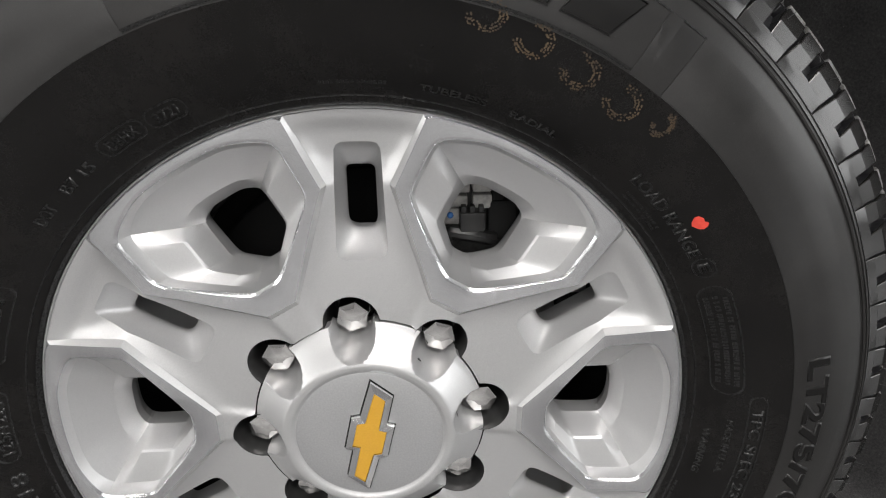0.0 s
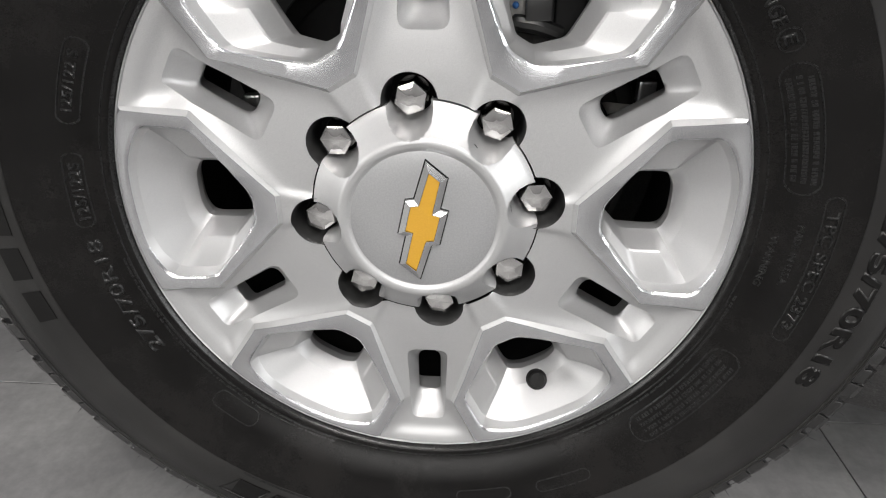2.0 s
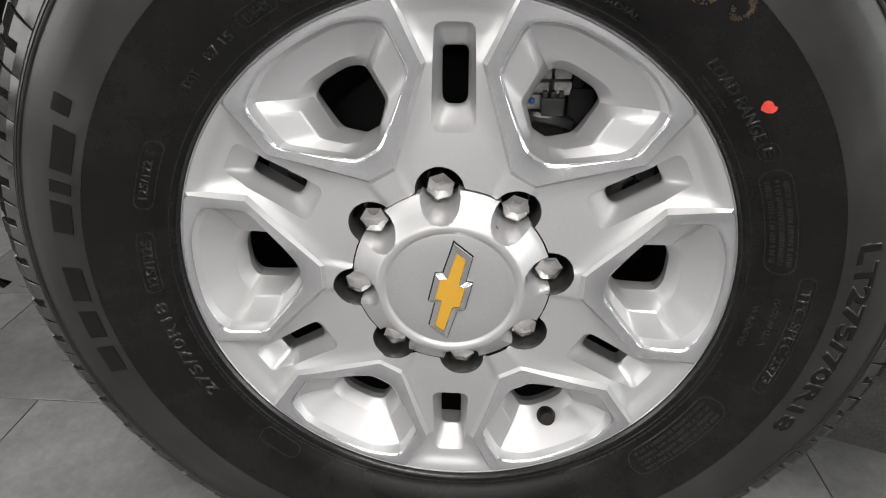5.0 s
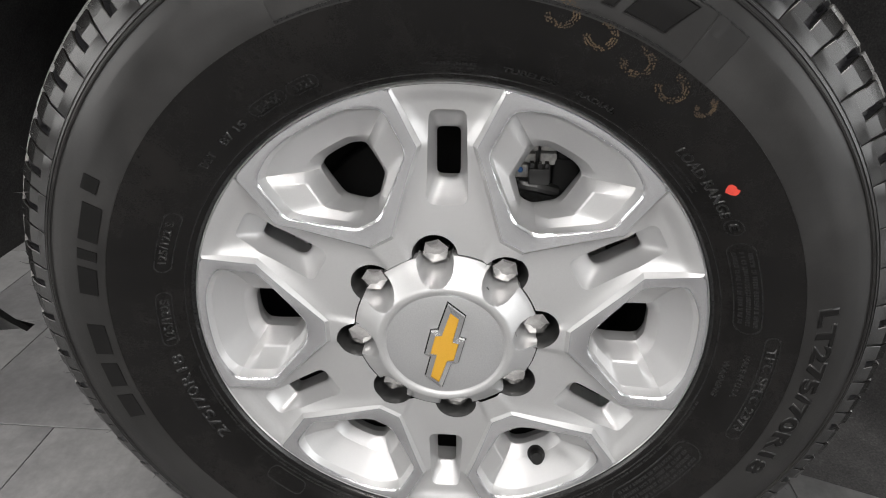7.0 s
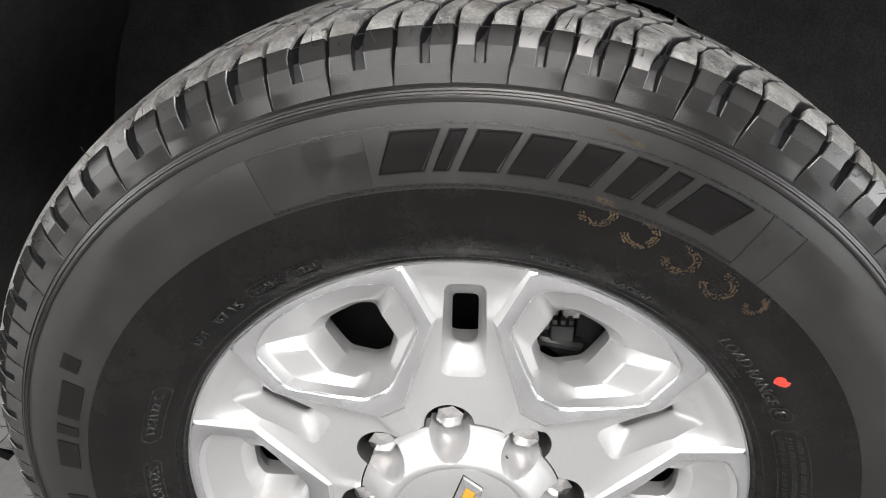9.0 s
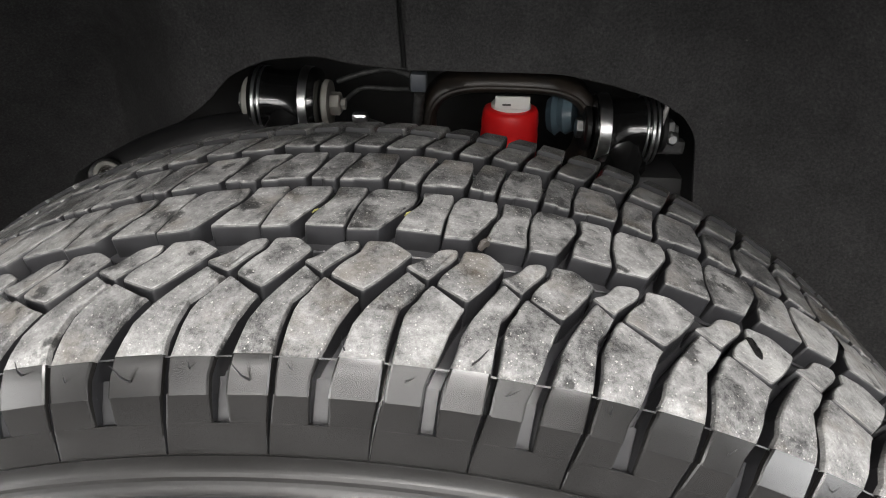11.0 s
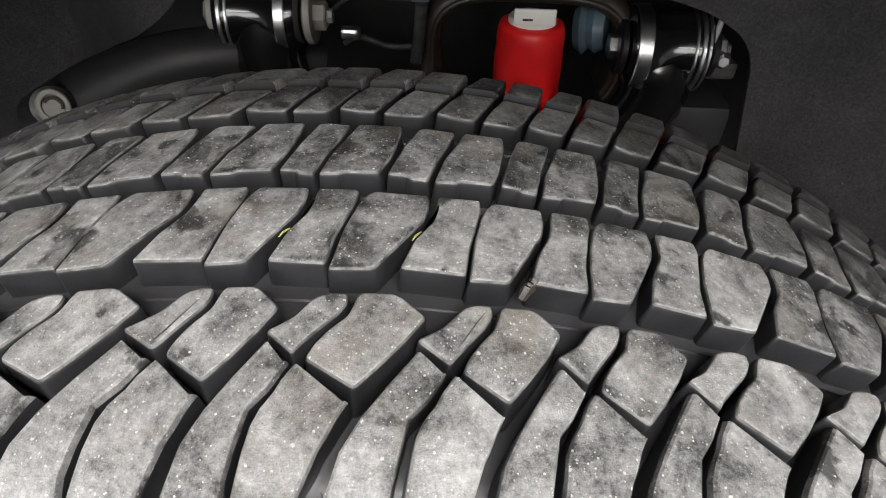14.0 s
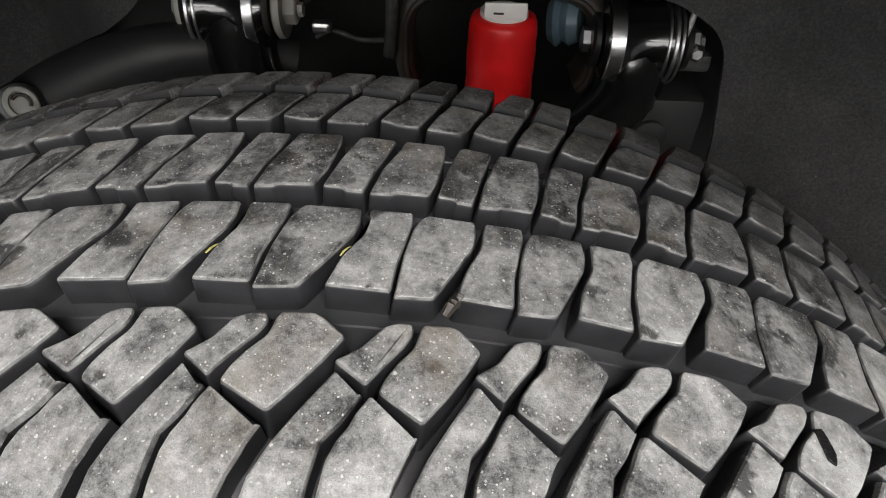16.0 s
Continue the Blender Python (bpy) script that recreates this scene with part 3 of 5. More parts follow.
def build_cap(wheel):
    bm = bmesh.new()
    n = 640
    fr = [0.0, 0.25, 0.5, 0.545, 0.58, 0.60, 0.615, 0.6285, 0.6415, 0.6535, 0.667, 0.684, 0.702, 0.7205, 0.734, 0.75, 0.765, 0.78, 0.80, 0.82, 0.84, 0.86, 0.88, 0.90, 0.92, 0.94, 0.96, 0.98, 1.0]
    edge = []
    for i in range(n):
        d = 360 * i / n
        q = pocket_reach(d, 0.0158, far=False)
        edge.append(min(0.0902, q) if q else 0.0902)
    rings = []
    for f in fr[1:]:
        ring = []
        for i in range(n):
            d = 360 * i / n
            r0 = 0.0902 * f
            r = r0 if r0 < 0.062 else 0.062 + (r0 - 0.062) / (0.0902 - 0.062) * (edge[i] - 0.062)
            ring.append(cyl(r, d, cap_surface(r, d)))
        rings.append(ring)
    skirt = [cyl(math.hypot(p.x, p.z) - 0.0008, 360 * i / n, p.y + 0.012) for i, p in enumerate(rings[-1])]
    rings.append(skirt)
    vs = loft(bm, rings)
    c = bm.verts.new((0, -0.0138, 0))
    for i in range(n):
        bm.faces.new((c, vs[0][i], vs[0][(i + 1) % n]))
    cap = part("center_cap", bm, SILVER, wheel, "silver centre cap with eight scallops for the nuts", smooth=35)
    bm = bmesh.new()
    lathe(bm, [(0.0002, -0.0143), (0.030, -0.01435), (0.0560, -0.0145), (0.0568, -0.0141)], 128)
    part("cap_disc", bm, CAPGREY, cap, "flat satin grey disc", smooth=True)
    # plain two-tone emblem: chrome border, gold field
    half = [(2.6, 50.5), (19.2, 36.6), (13.6, 11.5), (19.6, 9.8), (13.2, -18.6), (6.6, -19.6)]
    shape = [(x / 1000, z / 1000) for x, z in half] + [(-x / 1000, -z / 1000) for x, z in half]

    def inset(poly, d):
        out = []
        way = 1 if sum(poly[i - 1][0] * poly[i][1] - poly[i][0] * poly[i - 1][1] for i in range(len(poly))) < 0 else -1
        m = len(poly)
        for i in range(m):
            p, q, s = Vector(poly[i - 1]), Vector(poly[i]), Vector(poly[(i + 1) % m])
            a, b = (q - p).normalized(), (s - q).normalized()
            na, nb = Vector((a.y, -a.x)), Vector((b.y, -b.x))  # the outline runs clockwise
            k = (na + nb)
            out.append(q + k * (d * way / max(0.25, 1 + na.dot(nb))))
        return out

    def plate(rings, cap_end):
        bm = bmesh.new()
        loft(bm, [[Vector((p[0], y, p[1])) for p in ring] for ring, y in rings], caps=(False, cap_end))
        return bm
    s1, s2 = inset(shape, 0.0004), inset(shape, 0.0046)
    s4 = inset(shape, 0.0050)
    part("emblem_base", plate([(inset(shape, -0.0008), -0.0138), (inset(shape, -0.0007), -0.0148)], True), GLOSSBLACK, cap, "thin black edge under the emblem")
    part("emblem_border", plate([(shape, -0.0142), (s1, -0.0176), (s2, -0.0193), (s4, -0.0193), (s4, -0.0150)], False), CHROME, cap, "chrome emblem border")
    part("emblem_field", plate([(inset(shape, 0.0053), -0.0147), (inset(shape, 0.0053), -0.0184), (inset(shape, 0.0056), -0.0187)], True), GOLD, cap, "plain gold emblem field")


def nut_mesh():
    bm = bmesh.new()
    hexa = [(0.0132 * math.sin(math.pi / 3 * i + 0.2), 0.0132 * math.cos(math.pi / 3 * i + 0.2)) for i in range(6)]

    def ring(scale, y, round_off=0.0):
        out = []
        for i in range(36):
            k, f = divmod(i, 6)
            a, b = Vector(hexa[k]), Vector(hexa[(k + 1) % 6])
            p = a.lerp(b, f / 6)
            p = p.lerp(p.normalized() * 0.0112, round_off) * scale
            out.append(Vector((p.x, y, p.y)))
        return out
    loft(bm, [ring(1.18, 0.0475, 1), ring(1.18, 0.0440, 1), ring(1.0, 0.0435), ring(1.0, 0.0240), ring(0.96, 0.0229), ring(0.45, 0.0214), ring(0.26, 0.0211, 0.7), ring(0.04, 0.0210, 1)], caps=(False, True))
    me = bpy.data.meshes.new("lug_nut")
    bmesh.ops.recalc_face_normals(bm, faces=bm.faces)
    bm.to_mesh(me)
    bm.free()
    me.materials.append(NUT)
    me.polygons.foreach_set("use_smooth", [True] * len(me.polygons))
    me.set_sharp_from_angle(angle=radians(9))
    return me


def build_wheel():
    wheel = thing("alloy_wheel", "silver six-window alloy truck wheel with machined frames and chrome nuts", "wheel", (0, 0, HUB))
    for k in range(6):
        build_window(wheel, 30 + 60 * k)
    build_spokes(wheel)
    build_rim(wheel)
    build_cap(wheel)
    me = nut_mesh()
    for i in range(8):
        ob = new("lug_nut", me)
        ob.parent = wheel
        p = flat(NUT_R, NUT_A + 45 * i)
        ob.matrix_basis = Matrix.Translation((p[0], -0.0095, p[1])) @ Matrix.Rotation(radians(37 * i), 4, "Y")
        tagged(ob, "domed chrome lug nut")
    bm = bmesh.new()
    foot, tip = Vector((0.1050, 0.036, -0.1905)), Vector((0.1018, 0.0035, -0.1650))
    tube(bm, [foot.lerp(tip, f) for f in (0.0, 0.45, 0.55, 0.58, 0.9, 1.0, 0.96)], [0.0110, 0.0092, 0.0080, 0.0074, 0.0072, 0.0064, 0.0040], 20)
    part("valve_stem", bm, MATTE, wheel, "short black rubber valve stem and cap", smooth=True)
    return wheel


build_wheel()

# ---------------------------------------------------------------- the tire
# half section: outer sidewall, distance from the axle and across
SIDE_R = [0.2470, 0.2495, 0.2515, 0.2535, 0.2550, 0.262, 0.273, 0.285, 0.295, 0.305, 0.3172, 0.325, 0.345, 0.3565, 0.3690, 0.3698, 0.3712, 0.3722, 0.3745, 0.3752, 0.3765, 0.3775, 0.378]
SIDE_Y = [0.0090, 0.0005, -0.0035, -0.0050, -0.0052, -0.0110, -0.0182, -0.0245, -0.0277, -0.0300, -0.0319, -0.0325, -0.0320, -0.0305, -0.0268, -0.0274, -0.0268, -0.0254, -0.0238, -0.0244, -0.0236, -0.0200, -0.0185]
MID = 0.095
PATH_V = [-50, -30, -15, -5, 0, 5.5, 12, 19, 29.5, 41]
PATH_R = [0.4228, 0.4200, 0.4172, 0.4144, 0.4122, 0.4090, 0.4040, 0.3985, 0.3890, 0.3780]
PATH_Y = [0.050, 0.030, 0.015, 0.005, 0.000, -0.0042, -0.0080, -0.0118, -0.0146, -0.01785]
BASE_R = [0.4138, 0.4100, 0.4060, 0.4032, 0.4015, 0.3995, 0.3962, 0.3928, 0.3865, 0.3775]
BASE_Y = [0.050, 0.030, 0.017, 0.009, 0.0056, 0.0026, -0.0012, -0.0054, -0.0105, -0.0172]


def side_y(r):
    return float(np.interp(r, SIDE_R, SIDE_Y))


def crown(y):
    """Top of the tread at y metres across."""
    d = abs(y - MID)
    if y > MID:
        return 0.4245 - 0.0006 * (d / 0.045) ** 2
    if d > 0.045:
        return float(np.interp(-1000 * (MID - d), PATH_V, PATH_R))
    return 0.4245 - 0.0017 * (d / 0.045) ** 2


def top_at(v, deg, far=False):
    y = float(np.interp(v, PATH_V, PATH_Y))
    r = float(np.interp(v, PATH_V, PATH_R))
    if far:
        r += float(np.interp(v, [-50, -30, -5, 5, 19], [0.0015, 0.0052, 0.0082, 0.0072, 0.002]))
    return cyl(r, deg, 2 * MID - y if far else y)


def base_at(v, deg, far=False):
    y = float(np.interp(v, PATH_V, BASE_Y))
    return cyl(float(np.interp(v, PATH_V, BASE_R)), deg, 2 * MID - y if far else y)


def angle_at(u, c, p, before, after):
    """Where a share of the pitch lies; beyond its ends the neighbours' pitches count."""
    return c + (u * before if u < 0 else u * p if u < 1 else p + (u - 1) * after)


def block_poly(bm, poly, c, p, before, after, rnd):
    """One tread block from an outline of (pitch share, millimetres across)."""
    def at(u, y, dr, shrink=0.0):
        return cyl(crown(y) - dr, angle_at(u, c, p, before, after), y)
    scale_u = radians(p) * 0.42
    pts = [((u + rnd.uniform(-0.004, 0.004)) * scale_u, y / 1000) for u, y in poly]
    pts = [(q.x / scale_u, q.y) for q in rounded(pts, 0.0016, None)]

    def shrunk(d):
        out = []
        m = len(pts)
        for i in range(m):
            a, q, s = (Vector((pts[k % m][0] * scale_u, pts[k % m][1])) for k in (i - 1, i, i + 1))
            e, f = (q - a).normalized(), (s - q).normalized()
            k = Vector((-e.y, e.x)) + Vector((-f.y, f.x))
            k = k / max(0.5, 1 + Vector((-e.y, e.x)).dot(Vector((-f.y, f.x))))
            w = q + k * d * turn
            out.append((w.x / scale_u, w.y))
        return out
    area = sum(pts[i - 1][0] * pts[i][1] - pts[i][0] * pts[i - 1][1] for i in range(len(pts)))
    turn = 1 if area > 0 else -1
    tilt = rnd.uniform(-0.0002, 0.0002)
    rings = [[at(u, y, 0.0112) for u, y in shrunk(-0.0007)], [at(u, y, 0.0018) for u, y in pts], [at(u, y, 0.0008 + tilt) for u, y in shrunk(0.0002)], [at(u, y, 0.0002 + tilt) for u, y in shrunk(0.0006)], [at(u, y, tilt) for u, y in shrunk(0.0010)], [at(u, y, tilt) for u, y in shrunk(0.0015)]]
    first = len(bm.faces)
    loft(bm, rings, caps=(False, True))
    bm.faces.ensure_lookup_table()
    m = len(pts)
    for i in range(first, len(bm.faces)):
        bm.faces[i].material_index = 1 if i < first + 2 * m else 3 if i < first + 3 * m else 0


def strip_block(bm, stations, c, p, before, after, far=False, sunk=0.0, kick=0.0):
    """A shoulder block that wraps over the tread's edge: stations of (v, share) for its two edges."""
    e = 0.0010 / (radians(p) * 0.42)
    rows = []
    last = len(stations) - 1
    for k, (vl, ul, vr, ur) in enumerate(stations):
        bite = 0.9 if k == 0 and vl < 0 else 0.0
        a, b = angle_at(ul, c, p, before, after), angle_at(ur, c, p, before, after)
        def skin(v, deg, depth=0.0):
            out = float(np.interp(v, [0, 5.5, 19], [0.0, kick, 0.0]))
            return top_at(v, deg, far).lerp(base_at(v, deg, far), sunk + depth) + Vector((0, out, 0))
        rows.append([base_at(vl, a - 0.3 * e * p, far), skin(vl, a - 0.05 * e * p, 0.22), skin(vl + 0.6 * bite, a + 0.3 * e * p, 0.05), skin(vl + bite, a + e * p), skin((vl + vr) / 2 + bite, (a + b) / 2), skin(vr + bite, b - e * p), skin(vr + 0.6 * bite, b - 0.3 * e * p, 0.05), skin(vr, b + 0.05 * e * p, 0.22), base_at(vr, b + 0.3 * e * p, far)])
    first = len(bm.faces)
    vs = loft(bm, rows, closed=False)
    bm.faces.new(vs[0])
    bm.faces.new(vs[-1])
    bm.faces.ensure_lookup_table()
    k = 0
    for s in range(len(rows) - 1):
        deep = 0.25 * (stations[s][0] + stations[s + 1][0] + stations[s][2] + stations[s + 1][2])
        for q in range(8):
            bm.faces[first + k].material_index = 1 if q in (0, 7) else (2 if deep > 4 else 0)
            k += 1
    for q in (first + k, first + k + 1):
        bm.faces[q].material_index = 1
    if sunk:
        for q in range(first, len(bm.faces)):
            bm.faces[q].material_index = 1


SMALL_TIP = [(-0.285, 34.9), (-0.11, 39.5), (0.02, 46.2), (0.14, 47.9), (0.246, 47.7), (0.252, 44.5), (0.210, 41.0), (0.085, 35.2), (0.0, 31.0), (-0.045, 28.6)]
BIG_TIP = [(0.296, 46.5), (0.325, 48.2), (0.545, 48.6), (0.61, 47.6), (0.785, 42.0), (0.68, 35.0), (0.54, 27.5), (0.38, 20.5), (0.040, 27.5), (0.080, 32.0), (0.158, 36.5), (0.262, 41.0)]
LEFT_LONG = [(-32.3, -0.26, -27.3, -0.06), (-22, -0.43, -20, -0.16), (-14, -0.56, -15, -0.265), (-6.5, -0.655, -6.5, -0.30), (0, -0.69, 0, -0.32), (5.5, -0.735, 5.5, -0.325), (12, -0.775, 12, -0.335), (19, -0.79, 19, -0.345)]
RIGHT_LONG = [(-26.8, -0.015, -18.3, 0.355), (-22, -0.085, -16, 0.325), (-19, -0.115, -14, 0.30), (-15, -0.18, -10, 0.262), (-11, -0.22, -7, 0.225), (-5, -0.238, -3, 0.195), (0, -0.25, 0, 0.17), (5.5, -0.27, 5.5, 0.115), (12, -0.29, 12, 0.062), (19, -0.30, 19, 0.055)]
SLOT_FLOOR = [(12.0, 0.04, 12.0, 0.225), (24.0, 0.035, 24.0, 0.220), (29.8, 0.035, 29.8, 0.220)]
PLATE = ([(18.6, -0.312, 18.6, 0.050), (29.5, -0.355, 29.5, 0.045)], [(18.6, 0.214, 18.6, 0.645), (29.5, 0.216, 29.5, 0.614)], [(29.5, -0.355, 29.5, 0.614), (34, -0.37, 34, 0.604), (41, -0.385, 41, 0.598)])
ROW1_BIG = [(0.06, 56.0), (0.075, 55.4), (0.386, 56.3), (0.59, 70.4), (0.70, 78.5), (0.725, 84.0), (0.712, 91.0), (0.26, 91.0), (0.20, 88.0), (0.149, 83.3), (0.094, 72.5)]
ROW1_SMALL = [(0.553, 57.6), (1.035, 57.2), (1.048, 59.0), (1.06, 68.0), (1.125, 80.0), (1.155, 86.0), (1.15, 91.4), (0.785, 91.0), (0.77, 83.0), (0.745, 78.0), (0.635, 69.5)]
ROW2_SMALL = [(0.335, 100.6), (0.50, 100.4), (0.535, 98.9), (0.69, 98.4), (0.755, 111.6), (0.83, 121.0), (0.90, 132.0), (0.62, 133.0), (0.54, 132.0), (0.43, 118.0)]
ROW2_BIG = [(0.735, 98.4), (0.93, 98.8), (0.965, 100.2), (1.27, 100.6), (1.345, 110.0), (1.375, 117.0), (1.40, 128.0), (1.385, 133.0), (0.965, 132.6), (0.92, 126.0), (0.80, 113.0)]
FAR_A = [(0.68, 145.5), (0.90, 143.2), (1.09, 143.0), (1.22, 155.0), (1.33, 166.0), (0.93, 166.0), (0.80, 157.0)]
FAR_B = [(1.165, 142.6), (1.57, 142.6), (1.63, 146.0), (1.76, 158.0), (1.84, 164.0), (1.43, 166.0), (1.27, 154.0)]
FAR_LONG_A = [(-22.4, 0.94, -22.4, 1.33), (-14, 1.05, -14, 1.43), (-4, 1.16, -4, 1.50), (0, 1.18, 0, 1.52), (12, 1.24, 12, 1.56), (19, 1.30, 19, 1.6), (29.5, 1.34, 29.5, 1.62)]
FAR_LONG_B = [(-22.4, 1.43, -24.4, 1.845), (-14, 1.50, -14, 1.92), (-4, 1.57, -4, 1.99), (0, 1.58, 0, 2.01), (12, 1.62, 12, 2.06), (19, 1.66, 19, 2.12), (29.5, 1.68, 29.5, 2.16)]
PIECES = [("poly", SMALL_TIP), ("poly", BIG_TIP), ("strip", LEFT_LONG), ("strip", RIGHT_LONG), ("plate", PLATE), ("slot", SLOT_FLOOR), ("poly", ROW1_BIG), ("poly", ROW1_SMALL), ("poly", ROW2_SMALL), ("poly", ROW2_BIG), ("poly", FAR_A), ("poly", FAR_B), ("far", FAR_LONG_A), ("far", FAR_LONG_B)]

# where the pitches of the tread pattern begin, in degrees from the top
STARTS = [-41.0, -34.0, -27.7, -22.1, -16.1, -10.4, -4.4, 0.22, 5.45, 10.1, 14.9, 20.9, 27.3, 34.6]


def pitch_list():
    out = list(zip(STARTS, STARTS[1:]))
    left = STARTS[0] + 360 - STARTS[-1]
    sizes = [(5.4, 6.1, 6.8, 6.0, 5.6, 6.5)[i % 6] for i in range(47)]
    k = left / sum(sizes)
    a = STARTS[-1]
    for s in sizes:
        out.append((a, a + s * k))
        a += s * k
    return out


def surface_patch(bm, a0, a1, r0, r1, rise, thick=0.0012, n=None, m=6):
    """A thin raised patch that follows the sidewall."""
    n = n or max(2, int((a1 - a0) / 1.5))

    def grid(off):
        return [[cyl(r0 + (r1 - r0) * j / m, a0 + (a1 - a0) * i / n, side_y(r0 + (r1 - r0) * j / m) - off) for i in range(n + 1)] for j in range(m + 1)]
    g = grid(rise)
    b = grid(rise - thick)
    top = [[bm.verts.new(p) for p in row] for row in g]
    for j in range(m):
        for i in range(n):
            bm.faces.new((top[j][i], top[j][i + 1], top[j + 1][i + 1], top[j + 1][i]))
    edge = [(0, i) for i in range(n)] + [(j, n) for j in range(m)] + [(m, i) for i in range(n, 0, -1)] + [(j, 0) for j in range(m, 0, -1)]
    low = [bm.verts.new(b[j][i]) for j, i in edge]
    for k in range(len(edge)):
        (j, i), (jj, ii) = edge[k], edge[(k + 1) % len(edge)]
        bm.faces.new((top[j][i], top[jj][ii], low[(k + 1) % len(edge)], low[k]))


def slant_bar(bm, a0, a1, r0, r1, lean, rise):
    """A plain leaning bar in place of a letter."""
    k = 4
    rows = []
    for j in range(k + 1):
        r = r0 + (r1 - r0) * j / k
        s = lean * j / k
        y = side_y(r)
        rows.append([cyl(r, a0 + s, y + 0.0006), cyl(r, a0 + s, y - rise), cyl(r, a1 + s, y - rise), cyl(r, a1 + s, y + 0.0006)])
    vs = loft(bm, rows, closed=False)
    bm.faces.new(vs[0])
    bm.faces.new(vs[-1])


def rim_bar(bm, a0, a1, r0, r1, lean, rise):
    """A plain leaning bar whose bevelled rim stands over a sunk face."""
    mid = math.degrees(1 / r0)
    rings = []
    for inset, up in ((0.0, -0.0006), (0.0002, rise), (0.0009, rise), (0.0015, 0.0002)):
        ring = []
        for k in range(24):
            s, f = divmod(k, 6)
            f /= 6
            u, v = ((f, 0), (1, f), (1 - f, 1), (0, 1 - f))[s]
            r = r0 + inset + (r1 - r0 - 2 * inset) * v
            ring.append(cyl(r, a0 + inset * mid + (a1 - a0 - 2 * inset * mid) * u + lean * v, side_y(r) - up))
        rings.append(ring)
    loft(bm, rings)
    face = []
    for j in range(7):
        r = r0 + 0.0014 + (r1 - r0 - 0.0028) * j / 6
        face.append([cyl(r, a0 + 0.0014 * mid + (a1 - a0 - 0.0028 * mid) * i / 6 + lean * j / 6, side_y(r) - 0.0003) for i in range(7)])
    loft(bm, face, closed=False)


def word(tire, text, a0, a1, r, height, rise, mat, bold=0.0, label=""):
    """Raised lettering that runs clockwise round the tire, with its tops away from the axle."""
    data = bpy.data.curves.new("lettering", "FONT")
    data.body, data.size, data.extrude, data.resolution_u, data.offset = text, 1.0, 0.5, 3, bold - 0.02
    data.bevel_depth, data.bevel_resolution = 0.05, 0
    ob = new("lettering", data)
    dep = bpy.context.evaluated_depsgraph_get()
    me = bpy.data.meshes.new_from_object(ob.evaluated_get(dep))
    bpy.data.objects.remove(ob)
    bm = bmesh.new()
    bm.from_mesh(me)
    bpy.data.meshes.remove(me)
    xs = [v.co.x for v in bm.verts]
    ys = [v.co.y for v in bm.verts]
    x0, x1, y0, y1 = min(xs), max(xs), min(ys), max(ys)
    for v in bm.verts:
        rr = r - height / 2 + height * (v.co.y - y0) / (y1 - y0)
        v.co = cyl(rr, a0 + (a1 - a0) * (v.co.x - x0) / (x1 - x0), side_y(rr) - (rise if v.co.z > 0.52 else rise * 0.25 if v.co.z > 0.3 else -0.0006))
    part("lettering", bm, mat, tire, label or f"raised lettering {text}")


def capsule(tire, a0, a1, r0, r1, rise=0.0008, wide=0.0006):
    """A thin raised outline with round ends."""
    rad = (r1 - r0) / 2
    mid = (r0 + r1) / 2
    ea = math.degrees(rad / mid)
    pts = []
    for i in range(9):
        t = math.pi * i / 8
        pts.append((a0 + ea - ea * math.sin(t), mid - rad * math.cos(t)))
    for i in range(1, 8):
        pts.append((a0 + ea + (a1 - a0 - 2 * ea) * i / 8, r1))
    for i in range(9):
        t = math.pi * i / 8
        pts.append((a1 - ea + ea * math.sin(t), mid + rad * math.cos(t)))
    for i in range(1, 8):
        pts.append((a1 - ea - (a1 - a0 - 2 * ea) * i / 8, r0))
    bm = bmesh.new()
    ca, cr = (a0 + a1) / 2, mid
    rings = []
    for off, up in ((wide, -0.0004), (wide * 0.5, rise), (-wide * 0.5, rise), (-wide, -0.0004)):
        ring = []
        for a, r in pts:
            ka = 1 + off / (max(1e-6, abs(radians(a - ca) * mid)) + 1e-3) if abs(a - ca) > 0.2 else 1
            rr = r + off * (1 if r > cr + 1e-6 else -1 if r < cr - 1e-6 else 0)
            ring.append(cyl(rr, ca + (a - ca) * ka, side_y(rr) - up))
        rings.append(ring)
    loft(bm, rings)
    part("raised_outline", bm, LETTER, tire)


def small_print(tire, a0, a1, r0, r1, lines, seed):
    """Writing too small to read: rows of plain little bars."""
    rnd = random.Random(seed)
    bm = bmesh.new()
    for k in range(lines):
        r = r0 + (r1 - r0) * (k + 0.5) / lines
        h = (r1 - r0) / lines * 0.28
        a = a0 + rnd.uniform(0, 0.6)
        while a < a1 - 0.3:
            w = rnd.uniform(0.25, 0.5)
            slant_bar(bm, a, min(a1, a + w), r - h, r + h, 0.0, 0.0004)
            a += w + (rnd.uniform(0.12, 0.2) if rnd.random() < 0.8 else 0.5)
    part("small_print", bm, LETTER, tire, "rows of moulded print too small to read", kind="stuff")


